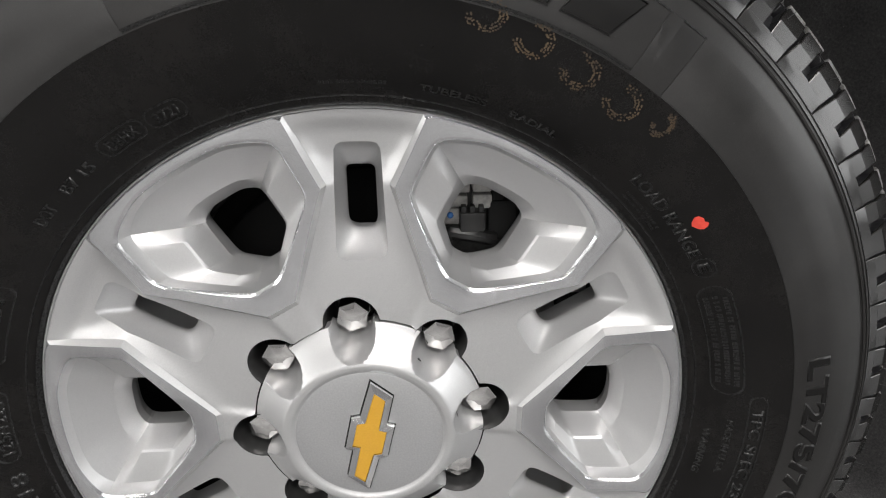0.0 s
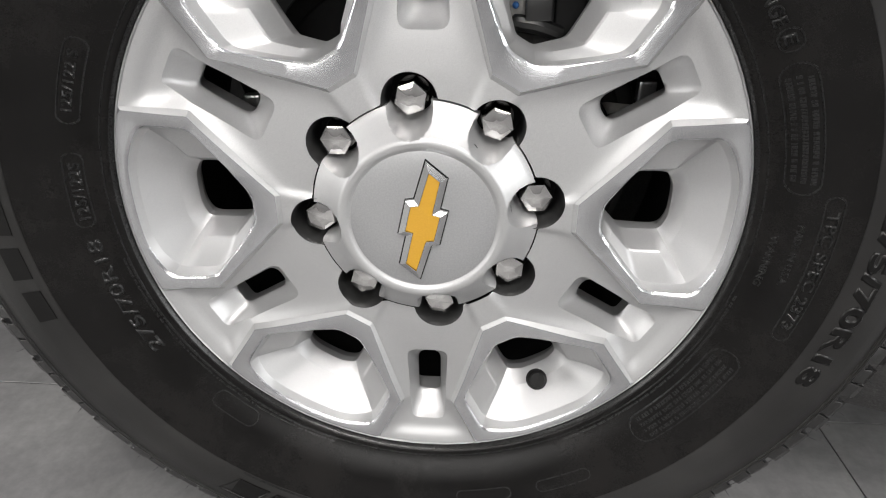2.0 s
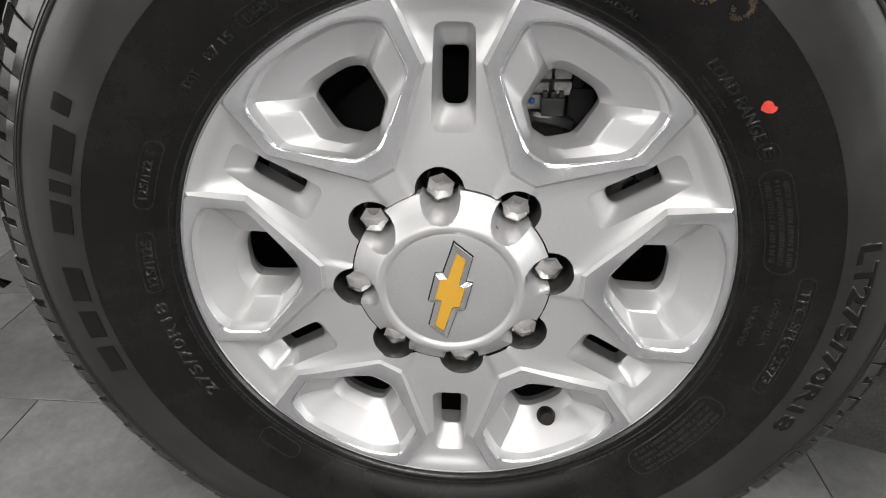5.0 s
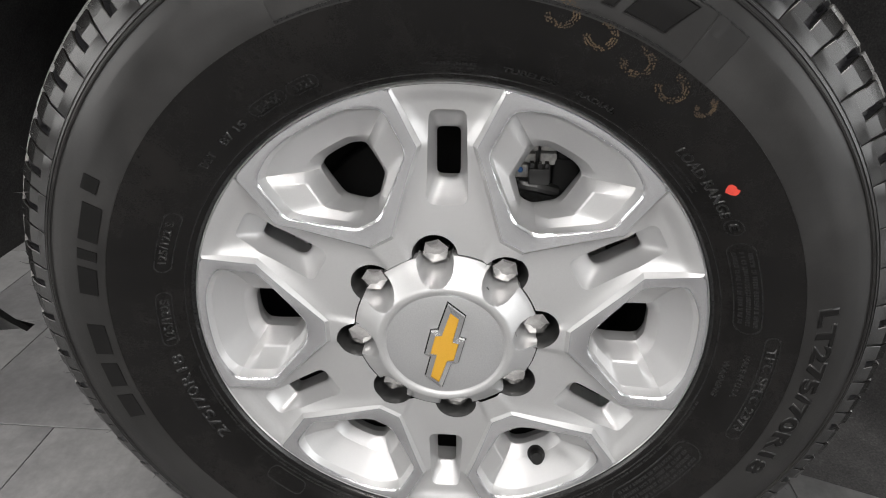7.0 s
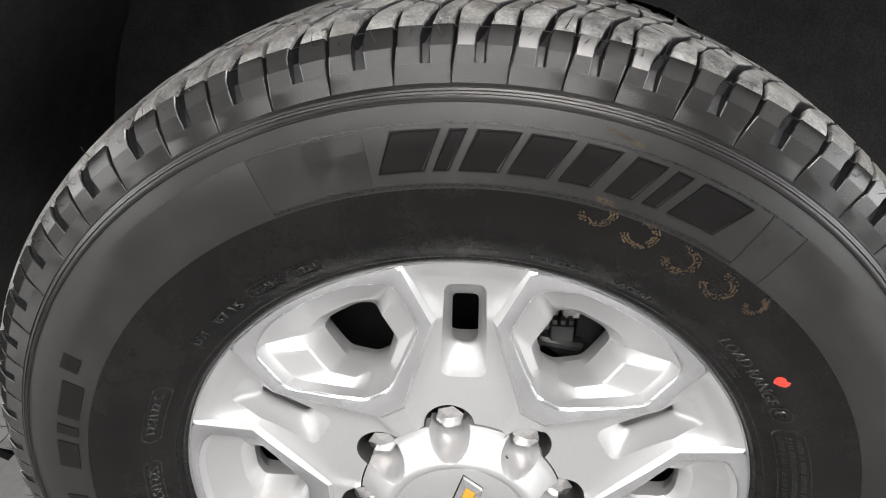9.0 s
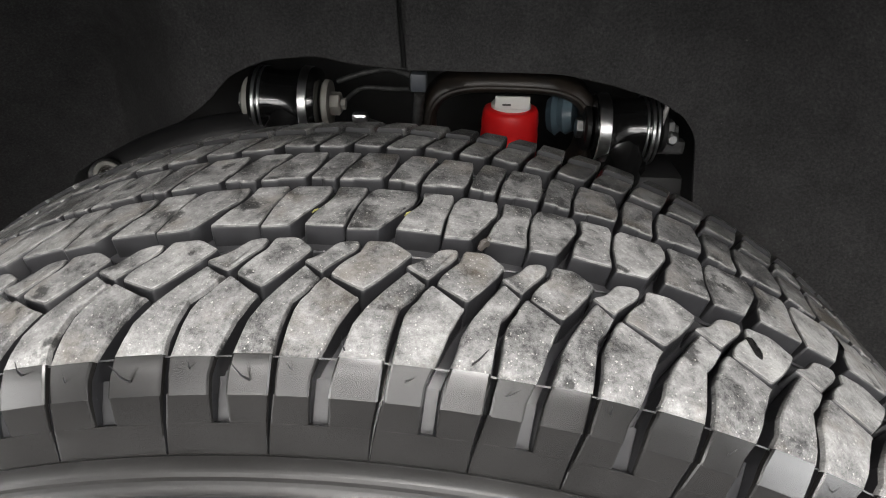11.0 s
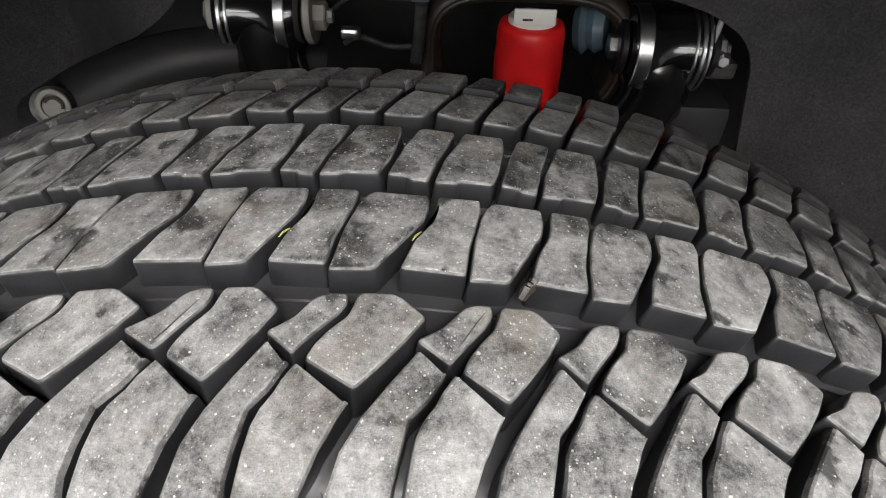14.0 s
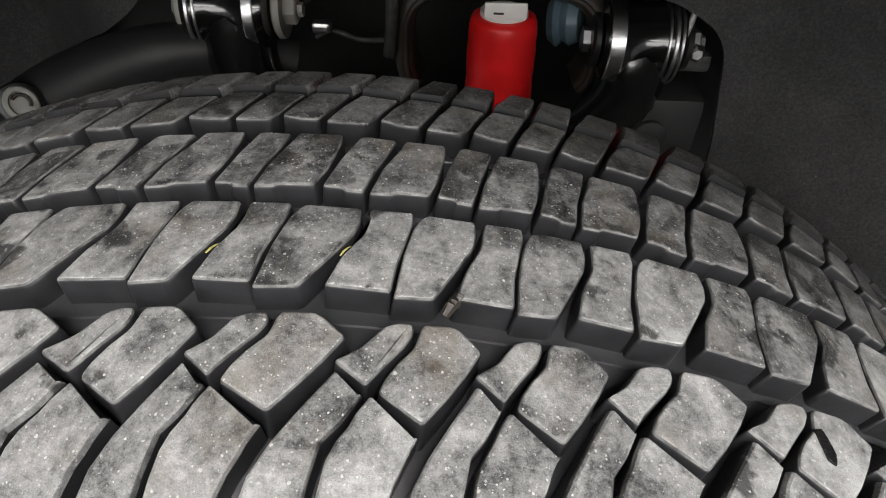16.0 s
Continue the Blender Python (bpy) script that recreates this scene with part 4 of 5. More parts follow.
def build_tire():
    tire = thing("tire", "black all-terrain truck tire, new, dust on its tread blocks", "tire", (0, 0, HUB))
    # carcass, from the outer bead over the groove floor to the inner bead
    prof = list(zip(SIDE_R, SIDE_Y)) + [(r, y) for r, y in list(zip(BASE_R, BASE_Y))[::-1]]
    prof += [(0.4140, 0.0512), (0.4146, 0.0516), (0.4146, 0.0532), (0.4140, 0.0536), (0.4148, 0.07), (0.4152, MID)]
    prof += [(r, 2 * MID - y) for r, y in prof[-2::-1] if r > 0.2]
    cut = len(SIDE_R) + 1
    bm = bmesh.new()
    step = SIDE_R.index(0.3172) + 1
    lathe(bm, prof[:step], 240)
    part("sidewall", bm, RUBBER, tire, "smooth black outer sidewall", smooth=35)
    bm = bmesh.new()
    lathe(bm, prof[step - 1:cut], 240)
    part("upper_sidewall", bm, BAND, tire, "satin black upper sidewall with fine ribs", smooth=35)
    bm = bmesh.new()
    lathe(bm, prof[cut - 1:len(prof) - cut + 1], 240)
    part("tread_base", bm, GROOVE_FLOOR, tire, "grey groove floor between the tread blocks", smooth=35)
    bm = bmesh.new()
    lathe(bm, prof[len(prof) - cut:], 160)
    part("sidewall", bm, RUBBER, tire, "black inner sidewall", smooth=35)
    bm = bmesh.new()
    lathe(bm, [(0.2478, 0.006), (0.2497, -0.0012), (0.2512, -0.0032), (0.2519, -0.0028)], 200)
    part("bead_ring", bm, LETTER, tire, smooth=True)
    bm = bmesh.new()
    lathe(bm, [(0.3692, -0.0262), (0.3696, -0.0278), (0.3708, -0.0280), (0.3714, -0.0266), (0.3730, -0.0256), (0.3736, -0.0262), (0.3748, -0.0256), (0.3752, -0.0243), (0.3764, -0.0236), (0.3768, -0.0240), (0.3776, -0.0230), (0.3781, -0.0190)], 240)
    part("rim_saver_ribs", bm, BAND, tire, "three fine moulded ribs below the tread", smooth=35)
    for rib in (0.2562,):
        bm = bmesh.new()
        lathe(bm, [(rib - 0.0006, side_y(rib - 0.0006) + 0.0002), (rib - 0.0003, side_y(rib) - 0.0005), (rib + 0.0003, side_y(rib) - 0.0005), (rib + 0.0006, side_y(rib + 0.0006) + 0.0002)], 240)
        part("sidewall_rib", bm, LETTER, tire, smooth=20)
    # finely ribbed grey band, broken by two name panels
    for a0, a1 in ((36.0, 158.5), (213.5, 337.5)):
        bm = bmesh.new()
        surface_patch(bm, a0, a1, 0.3175, 0.3580, 0.0004, m=10)
        part("sidewall_band", bm, BAND, tire, "finely ribbed lighter band", smooth=True)
    for a0, a1 in ((-22.5, 36.0), (158.5, 213.5)):
        bm = bmesh.new()
        surface_patch(bm, a0, a1, 0.3572, 0.3582, 0.0005, m=2)
        part("panel_rib", bm, LETTER, tire)
    for a0, a1 in ((-22.5, 31.5), (158.5, 213.5)):
        bm = bmesh.new()
        surface_patch(bm, a0, a1, 0.3185, 0.3205, 0.0006, m=2)
        part("panel_rib", bm, LETTER, tire)
    bm = bmesh.new()
    surface_patch(bm, 31.6, 33.2, 0.3175, 0.3575, 0.0005)
    part("sidewall_band", bm, BAND, tire)
    # name panel: a square field and eight leaning bars
    for base in (0.0, 186.0):
        bm = bmesh.new()
        surface_patch(bm, base - 16.6, base - 10.2, 0.3215, 0.3560, 0.0003)
        part("panel_field", bm, BAND, tire)
        for a0, a1 in ((-9.4, -4.4), (-3.6, -1.8), (-0.9, 3.4), (4.2, 8.6), (9.6, 13.2), (14.6, 17.8), (18.8, 20.6), (21.8, 27.6)):
            bm = bmesh.new()
            rim_bar(bm, base + a0, base + a1, 0.3285, 0.3545, 1.9, 0.0011)
            part("name_bar", bm, NAME, tire, "plain leaning bar in a name panel", smooth=20)
    for a0, a1, r0, r1 in ((-106.5, -101.5, 0.3250, 0.3425), (-99.5, -94.5, 0.3250, 0.3425), (-92.5, -86.5, 0.3250, 0.3425), (-80.5, -75.5, 0.3250, 0.3425), (-74.0, -72.2, 0.3250, 0.3425), (-70.5, -64.0, 0.3250, 0.3425), (-62.0, -59.5, 0.333, 0.347)):
        bm = bmesh.new()
        slant_bar(bm, a0, a1, r0, r1, 0.0, 0.0010)
        part("name_bar", bm, NAME, tire, "plain dark bar on the ribbed band")
    word(tire, "LT275/70R18", 77.6, 112.6, 0.3350, 0.0178, 0.0013, NAME, bold=0.035)
    word(tire, "LOAD RANGE", 41.8, 57.6, 0.2735, 0.0082, 0.0012, LETTER)
    word(tire, "E", 59.0, 60.7, 0.2755, 0.0070, 0.0012, LETTER)
    capsule(tire, 58.2, 61.5, 0.2690, 0.2822)
    word(tire, "TUBELESS", 9.3, 18.7, 0.2650, 0.0045, 0.0009, LETTER)
    word(tire, "RADIAL", 22.2, 29.5, 0.2645, 0.0045, 0.0009, LETTER)
    word(tire, "DOT", -49.0, -45.4, 0.2705, 0.0070, 0.0011, LETTER)
    word(tire, "B7 15", -42.8, -36.8, 0.2707, 0.0070, 0.0011, LETTER)
    word(tire, "D8HX", -33.4, -28.6, 0.2720, 0.0070, 0.0011, LETTER)
    capsule(tire, -34.6, -27.6, 0.2665, 0.2780)
    word(tire, "3721", -26.0, -22.4, 0.2715, 0.0068, 0.0011, LETTER)
    capsule(tire, -27.0, -21.4, 0.2660, 0.2775)
    word(tire, "125/122 S", -72.5, -62.5, 0.2735, 0.0062, 0.0011, LETTER)
    capsule(tire, -74.5, -60.6, 0.2660, 0.2790)
    word(tire, "125/122S", -91.2, -81.0, 0.2715, 0.0075, 0.0011, LETTER)
    capsule(tire, -92.6, -79.4, 0.2660, 0.2780)
    word(tire, "275/70R18", -119.0, -95.0, 0.2720, 0.0095, 0.0012, LETTER)
    word(tire, "TPC SPEC 2373", 85.4, 105.0, 0.2955, 0.0080, 0.0012, LETTER)
    capsule(tire, 83.2, 107.2, 0.2895, 0.3015, 0.0007)
    word(tire, "MADE IN U.S.A.", 88.0, 98.5, 0.2790, 0.0045, 0.0009, LETTER)
    word(tire, "WARNING", 90.5, 100.0, 0.2660, 0.0045, 0.0009, LETTER)
    capsule(tire, 63.2, 83.2, 0.2650, 0.2850)
    small_print(tire, 65.0, 81.5, 0.2665, 0.2835, 3, 3)
    capsule(tire, 113.0, 137.0, 0.2650, 0.2880)
    small_print(tire, 115.0, 135.0, 0.2665, 0.2865, 4, 4)
    small_print(tire, 103.0, 150.0, 0.2575, 0.2600, 1, 5)
    small_print(tire, -4.6, 5.6, 0.2632, 0.2672, 1, 6)
    small_print(tire, 43.0, 51.0, 0.2590, 0.2650, 2, 7)
    small_print(tire, -160.0, -100.0, 0.2555, 0.2600, 2, 8)
    capsule(tire, 163.5, 174.0, 0.2850, 0.2960, 0.0004)
    capsule(tire, 148.0, 158.5, 0.2850, 0.2960, 0.0004)
    capsule(tire, -143.0, -133.0, 0.2620, 0.2760, 0.0004)
    # red crayon mark
    bm = bmesh.new()
    leaf = [(51.6, 0.2875), (52.2, 0.2893), (52.7, 0.2888), (53.1, 0.2905), (53.5, 0.2890), (53.7, 0.2860), (53.3, 0.2830), (52.6, 0.2808), (52.0, 0.2822), (51.5, 0.2850)]
    ring = [cyl(r, a, side_y(r) - 0.0007) for a, r in leaf]
    low = [cyl(r, a, side_y(r) + 0.0004) for a, r in leaf]
    loft(bm, [low, ring], caps=(False, True))
    part("paint_mark", bm, REDMARK, tire, "small red leaf-shaped crayon mark")
    # thin flash where the mould's halves met
    bm = bmesh.new()
    lathe(bm, [(0.4068, -0.0032), (0.4072, -0.0036), (0.4076, -0.0032), (0.4072, -0.0028), (0.4068, -0.0032)], 240)
    part("mould_flash", bm, GROOVE, tire, "thin rubber flash thread round the shoulder", smooth=60)
    # dark scuff on one block
    bm = bmesh.new()
    pts = [(22.55, 0.0405), (22.95, 0.0415), (23.15, 0.0385), (23.30, 0.0345), (23.15, 0.0315), (22.85, 0.0325), (22.70, 0.0360)]
    loft(bm, [[cyl(crown(y) - 0.001, a, y) for a, y in pts], [cyl(crown(y) + 0.0004, a, y) for a, y in pts]], caps=(False, True))
    part("scuff_mark", bm, LETTER, tire, "small dark scuff on a tread block")
    for a, y in ((-1.57, 71.0), (3.62, 72.7), (13.25, 66.3)):
        bm = bmesh.new()
        q = cyl(0.4222, a, y / 1000)
        tube(bm, [q + Vector((-0.0012, -0.0022, 0)), q + Vector((-0.0004, -0.0006, 0.0004)), q + Vector((0.0006, 0.001, 0.0003)), q + Vector((0.0012, 0.0022, -0.0002))], [0.0002, 0.0004, 0.0003, 0.0002], 6)
        part("paint_fleck", bm, YELLOW, tire, "fleck of yellow paint in a sipe")
    for a, y in ((7.97, 57.3), (8.2, 59.6), (7.85, 55.8)):
        bm = bmesh.new()
        q = cyl(0.4212, a, y / 1000)
        tube(bm, [q + Vector((-0.001, -0.002, -0.001)), q + Vector((0.0004, -0.0004, 0.0012)), q + Vector((0.001, 0.002, 0))], [0.0012, 0.0017, 0.0009], 6)
        part("rubber_crumb", bm, RUST, tire, "dark crumb stuck in a sipe")
    # faint dotted ink stamps
    rnd = random.Random(11)
    bm = bmesh.new()
    for ca, cr, wa, wr in ((14.8, 0.314, 2.3, 0.0095), (20.6, 0.309, 2.2, 0.0105), (26.8, 0.304, 2.3, 0.0105), (33.0, 0.3015, 2.3, 0.0105), (38.5, 0.306, 1.2, 0.008)):
        for k in range(46):
            t = math.pi * (0.12 + 1.5 * k / 46)
            for lane in (0.68, 0.84, 1.0):
                if rnd.random() < 0.42:
                    continue
                a = ca - wa * math.cos(t) * lane
                r = cr - wr * math.sin(t) * lane
                a, r = a + rnd.uniform(-0.08, 0.08), r + rnd.uniform(-0.0005, 0.0005)
                surface_patch(bm, a, a + 0.19, r, r + 0.0010, 0.00025, 0.0005, 1, 1)
    for k in range(15):
        for lane in range(2):
            a = 12.7 + 0.27 * k
            r = 0.3640 - 0.0033 * k / 10 + 0.0014 * lane
            surface_patch(bm, a, a + 0.16, r, r + 0.0008, 0.0007, 0.0008, 1, 1)
    part("ink_stamp", bm, STAMP, tire, "faint dotted yellow-brown ink stamps", kind="stuff")
    # rubber nibs left by the mould
    bm = bmesh.new()
    tube(bm, [(0, 0, 0), (0.0005, -0.0014, 0.003), (0.0016, -0.0020, 0.0078)], [0.0004, 0.0003, 0.0001], 4)
    nib = bpy.data.meshes.new("mould_nib")
    bm.to_mesh(nib)
    bm.free()
    nib.materials.append(GROOVE)
    hair = []
    for c, nxt in pitch_list():
        hair.append((c + (nxt - c) * rnd.uniform(-0.16, -0.08), rnd.uniform(10.0, 13.0), rnd.uniform(0.55, 0.8)))
        if rnd.random() < 0.7:
            hair.append((c + (nxt - c) * rnd.uniform(0.3, 0.5), rnd.choice((3.0, 8.0, 14.0)), rnd.uniform(0.8, 1.25)))
    for a, v, size in hair:
        ob = new("mould_nib", nib)
        ob.parent = tire
        ob.matrix_basis = Matrix.Translation(top_at(v, a)) @ Matrix.Rotation(radians(a), 4, "Y") @ Matrix.Rotation(rnd.uniform(-0.6, 0.6), 4, "Y") @ Matrix.Scale(size, 4)
    # tread
    rnd = random.Random(5)
    rest = bmesh.new()
    pitches = pitch_list()
    for i, (c, nxt) in enumerate(pitches):
        p, before = nxt - c, pitches[i - 1][1] - pitches[i - 1][0]
        after = pitches[(i + 1) % len(pitches)][1] - pitches[(i + 1) % len(pitches)][0]
        near = -47 < c < 62
        for kind, shape in PIECES:
            bm = bmesh.new() if near else rest
            if kind == "poly":
                block_poly(bm, shape, c, p, before, after, rnd)
            elif kind == "plate":
                for strip in shape:
                    strip_block(bm, strip, c, p, before, after)
            else:
                strip_block(bm, shape, c, p, before, after, kind == "far", 0.7 if kind == "slot" else 0.0, {id(RIGHT_LONG): -0.0010, id(LEFT_LONG): 0.0003}.get(id(shape), 0.0))
            if near:
                part("tread_block", bm, (TREAD, GROOVE, SHOULDER, EDGE), tire, smooth=35 if kind == "poly" else 15)
    part("tread_remainder", rest, (TREAD, GROOVE, SHOULDER, EDGE), tire, "the further tread blocks", kind="stuff", smooth=18)
    return tire


build_tire()

# ---------------------------------------------------------------- brake and suspension behind the wheel
def at_hub(x, y, z):
    return Vector((x, y, z + HUB))


def build_brake():
    rotor = thing("brake_rotor", "dark grey steel brake rotor behind the wheel", "brake rotor", (0, 0, HUB))
    # disc coloured near black, as shade seen through the openings
    bm = bmesh.new()
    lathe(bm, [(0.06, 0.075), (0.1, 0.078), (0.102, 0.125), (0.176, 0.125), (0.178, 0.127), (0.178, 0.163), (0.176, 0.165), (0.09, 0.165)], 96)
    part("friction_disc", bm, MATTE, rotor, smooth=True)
    bm = bmesh.new()
    lathe(bm, [(0.03, 0.07), (0.062, 0.072), (0.064, 0.09), (0.064, 0.2)], 48)
    part("hub_hat", bm, BLACK, rotor, smooth=True)
    shield = thing("brake_dust_shield", "black stamped steel dust shield behind the rotor", "dust shield", (0, 0, HUB))
    bm = bmesh.new()
    lathe(bm, [(0.07, 0.172), (0.19, 0.172), (0.198, 0.168), (0.2, 0.175), (0.19, 0.18), (0.07, 0.18)], 80)
    part("shield_plate", bm, BLACK, shield, smooth=True)
    cal = thing("brake_caliper", "grey cast iron brake caliper with black fittings", "brake caliper", (0, 0, HUB))
    bm = bmesh.new()
    prof = [(0.135, 0.088), (0.19, 0.085), (0.206, 0.095), (0.208, 0.18), (0.19, 0.19), (0.135, 0.186)]
    rings = []
    for i in range(13):
        a = 8 + 46 * i / 12
        k = 1 - 0.12 * abs(i - 6) / 6
        rings.append([cyl(r * (k if r > 0.18 else 1), a, y) for r, y in prof])
    loft(bm, rings, caps=(True, True))
    part("caliper_body", bm, CASTING, cal, smooth=True)
    for x, z, sx, sz, mat, lab in ((0.0765, 0.1775, 0.0062, 0.0105, IRON, "pale rough cast boss"), (0.0925, 0.1780, 0.0078, 0.0105, IRON, "pale rough cast boss"), (0.0725, 0.1600, 0.0085, 0.0048, IRON, "pale rough cast boss"), (0.0660, 0.1470, 0.0085, 0.0070, IRON, "grey rough cast boss"), (0.0930, 0.1595, 0.0080, 0.0060, IRON, "grey rough cast boss"), (0.1100, 0.1430, 0.0120, 0.0170, MATTE, "black rough block"), (0.1060, 0.1750, 0.0050, 0.0150, MATTE, "")):
        bm = bmesh.new()
        box(bm, (x - sx, 0.074, z - sz), (x + sx, 0.096, z + sz), 0.0022)
        part("caliper_boss", bm, mat, cal, lab)
    bm = bmesh.new()
    p = Vector((0.0840, 0.066, 0.1485))
    box(bm, p - Vector((0.010, 0.006, 0.010)), p + Vector((0.010, 0.012, 0.006)), 0.0015)
    for k in (-0.007, 0.0, 0.007):
        box(bm, p + Vector((k - 0.002, -0.004, 0.005)), p + Vector((k + 0.002, 0.004, 0.011)), 0.0006)
    part("connector", bm, BLACK, cal, "black toothed plug", smooth=30)
    bm = bmesh.new()
    tube(bm, resample_open([(0.060, 0.070, 0.124), (0.066, 0.067, 0.136), (0.074, 0.066, 0.136), (0.086, 0.066, 0.134), (0.102, 0.072, 0.128)], 14), 0.0065, 10)
    part("hose", bm, BLACK, cal, "black hose", smooth=True)
    bm = bmesh.new()
    surfv = Vector((0.0665, 0.0725, 0.1490))
    bmesh.ops.create_uvsphere(bm, u_segments=10, v_segments=6, radius=0.0028, matrix=Matrix.Translation(surfv))
    part("paint_dot", bm, BLUE, cal, "small blue paint dot", smooth=True)


build_brake()


def build_knuckle():
    kn = thing("steering_knuckle", "rough grey cast iron steering knuckle behind the wheel", "knuckle", (0, 0, HUB))
    bm = bmesh.new()
    tube(bm, [(0.06, 0.115, -0.03), (0.105, 0.112, -0.012), (0.140, 0.110, 0.012), (0.160, 0.112, 0.035), (0.165, 0.12, 0.06)], [0.03, 0.027, 0.024, 0.020, 0.014], 16)
    bmesh.ops.subdivide_edges(bm, edges=bm.edges[:], cuts=2, use_grid_fill=True)
    for v in bm.verts:
        v.co += Vector((1, 1, 1)) * 0.002 * noise.noise(v.co * 60)
    part("casting", bm, IRON, kn, smooth=60)
    bm = bmesh.new()
    box(bm, (0.150, 0.098, 0.082), (0.1585, 0.112, 0.104), 0.0015)
    part("slot_tab", bm, ZINC, kn, "bright tab behind a wheel slot")
    # added bright tabs stand in for pale floor showing through two slots
    for x, z in ((-0.1600, 0.0630), (0.1800, 0.0800)):
        bm = bmesh.new()
        box(bm, (x - 0.0075, 0.080, z - 0.008), (x + 0.0075, 0.092, z + 0.010), 0.002)
        part("slot_tab", bm, ZINC, kn, "bright tab behind a wheel slot")


build_knuckle()


def bushing(label, x0, x1, y, z, r, rings, pale):
    """A drum on a bolt: rings are (start, end, height) in shares of its length."""
    b = thing("control_arm_bushing", label, "bushing", at_hub(0, y, z), "upper control arm bushings")
    w = x1 - x0

    def turned(prof, name, mat, lab="", sides=32):
        bm = bmesh.new()
        loft(bm, [[Vector((x, rr * math.cos(t), rr * math.sin(t))) for t in (2 * math.pi * k / sides for k in range(sides))] for x, rr in prof], caps=(True, True))
        part(name, bm, mat, b, lab, smooth=30)

    def at(f):
        return x0 + f * w
    turned([(at(0.10), r * 0.72), (at(0.12), r * 0.96), (at(0.16), r), (at(0.28), r), (at(0.34), r * 0.93), (at(0.5), r * 0.90), (at(0.66), r * 0.93), (at(0.72), r), (at(0.84), r), (at(0.88), r * 0.96), (at(0.90), r * 0.72)], "sleeve", GLOSSBLACK, "gloss black sleeve")
    for s, e, up in rings:
        turned([(at(s), r * 0.9), (at(s), r * up * 0.985), (at(s) + 0.0006, r * up), (at(e) - 0.0006, r * up), (at(e), r * up * 0.985), (at(e), r * 0.9)], "clamp_ring", ZINC, "bright zinc ring")
    for s, e in ((0.0, 0.08), (0.92, 1.0)):
        turned([(at(s), r * 0.3), (at(s), r * 0.60), (at(s + 0.3 * (e - s)), r * 0.68), (at(e), r * 0.66)], "washer", CREAM if pale else BLACK, "pale washer" if pale else "black washer")
    turned([(x0 - 0.007, 0.006), (x0 - 0.006, 0.0105), (x0, 0.0105), (x1, 0.0105)], "bolt", ZINC, "zinc plated bolt", 6)
    turned([(x1, 0.0120), (x1 + 0.009, 0.0120), (x1 + 0.0105, 0.0100), (x1 + 0.0105, 0.0060), (x1 + 0.0150, 0.0058)], "bolt_nut", CREAM if pale else ZINC, "pale nut" if pale else "zinc nut", 6)


bushing("gloss black control arm bushing with pale washers and zinc rings", -0.176, -0.090, 0.445, 0.352, 0.035, ((0.17, 0.21, 1.03), (0.24, 0.27, 1.02), (0.70, 0.80, 1.03)), True)
bushing("gloss black control arm bushing with bright zinc rings", 0.165, 0.246, 0.445, 0.335, 0.034, ((0.14, 0.29, 1.03), (0.70, 0.73, 1.02), (0.76, 0.80, 1.05), (0.83, 0.86, 1.02)), False)


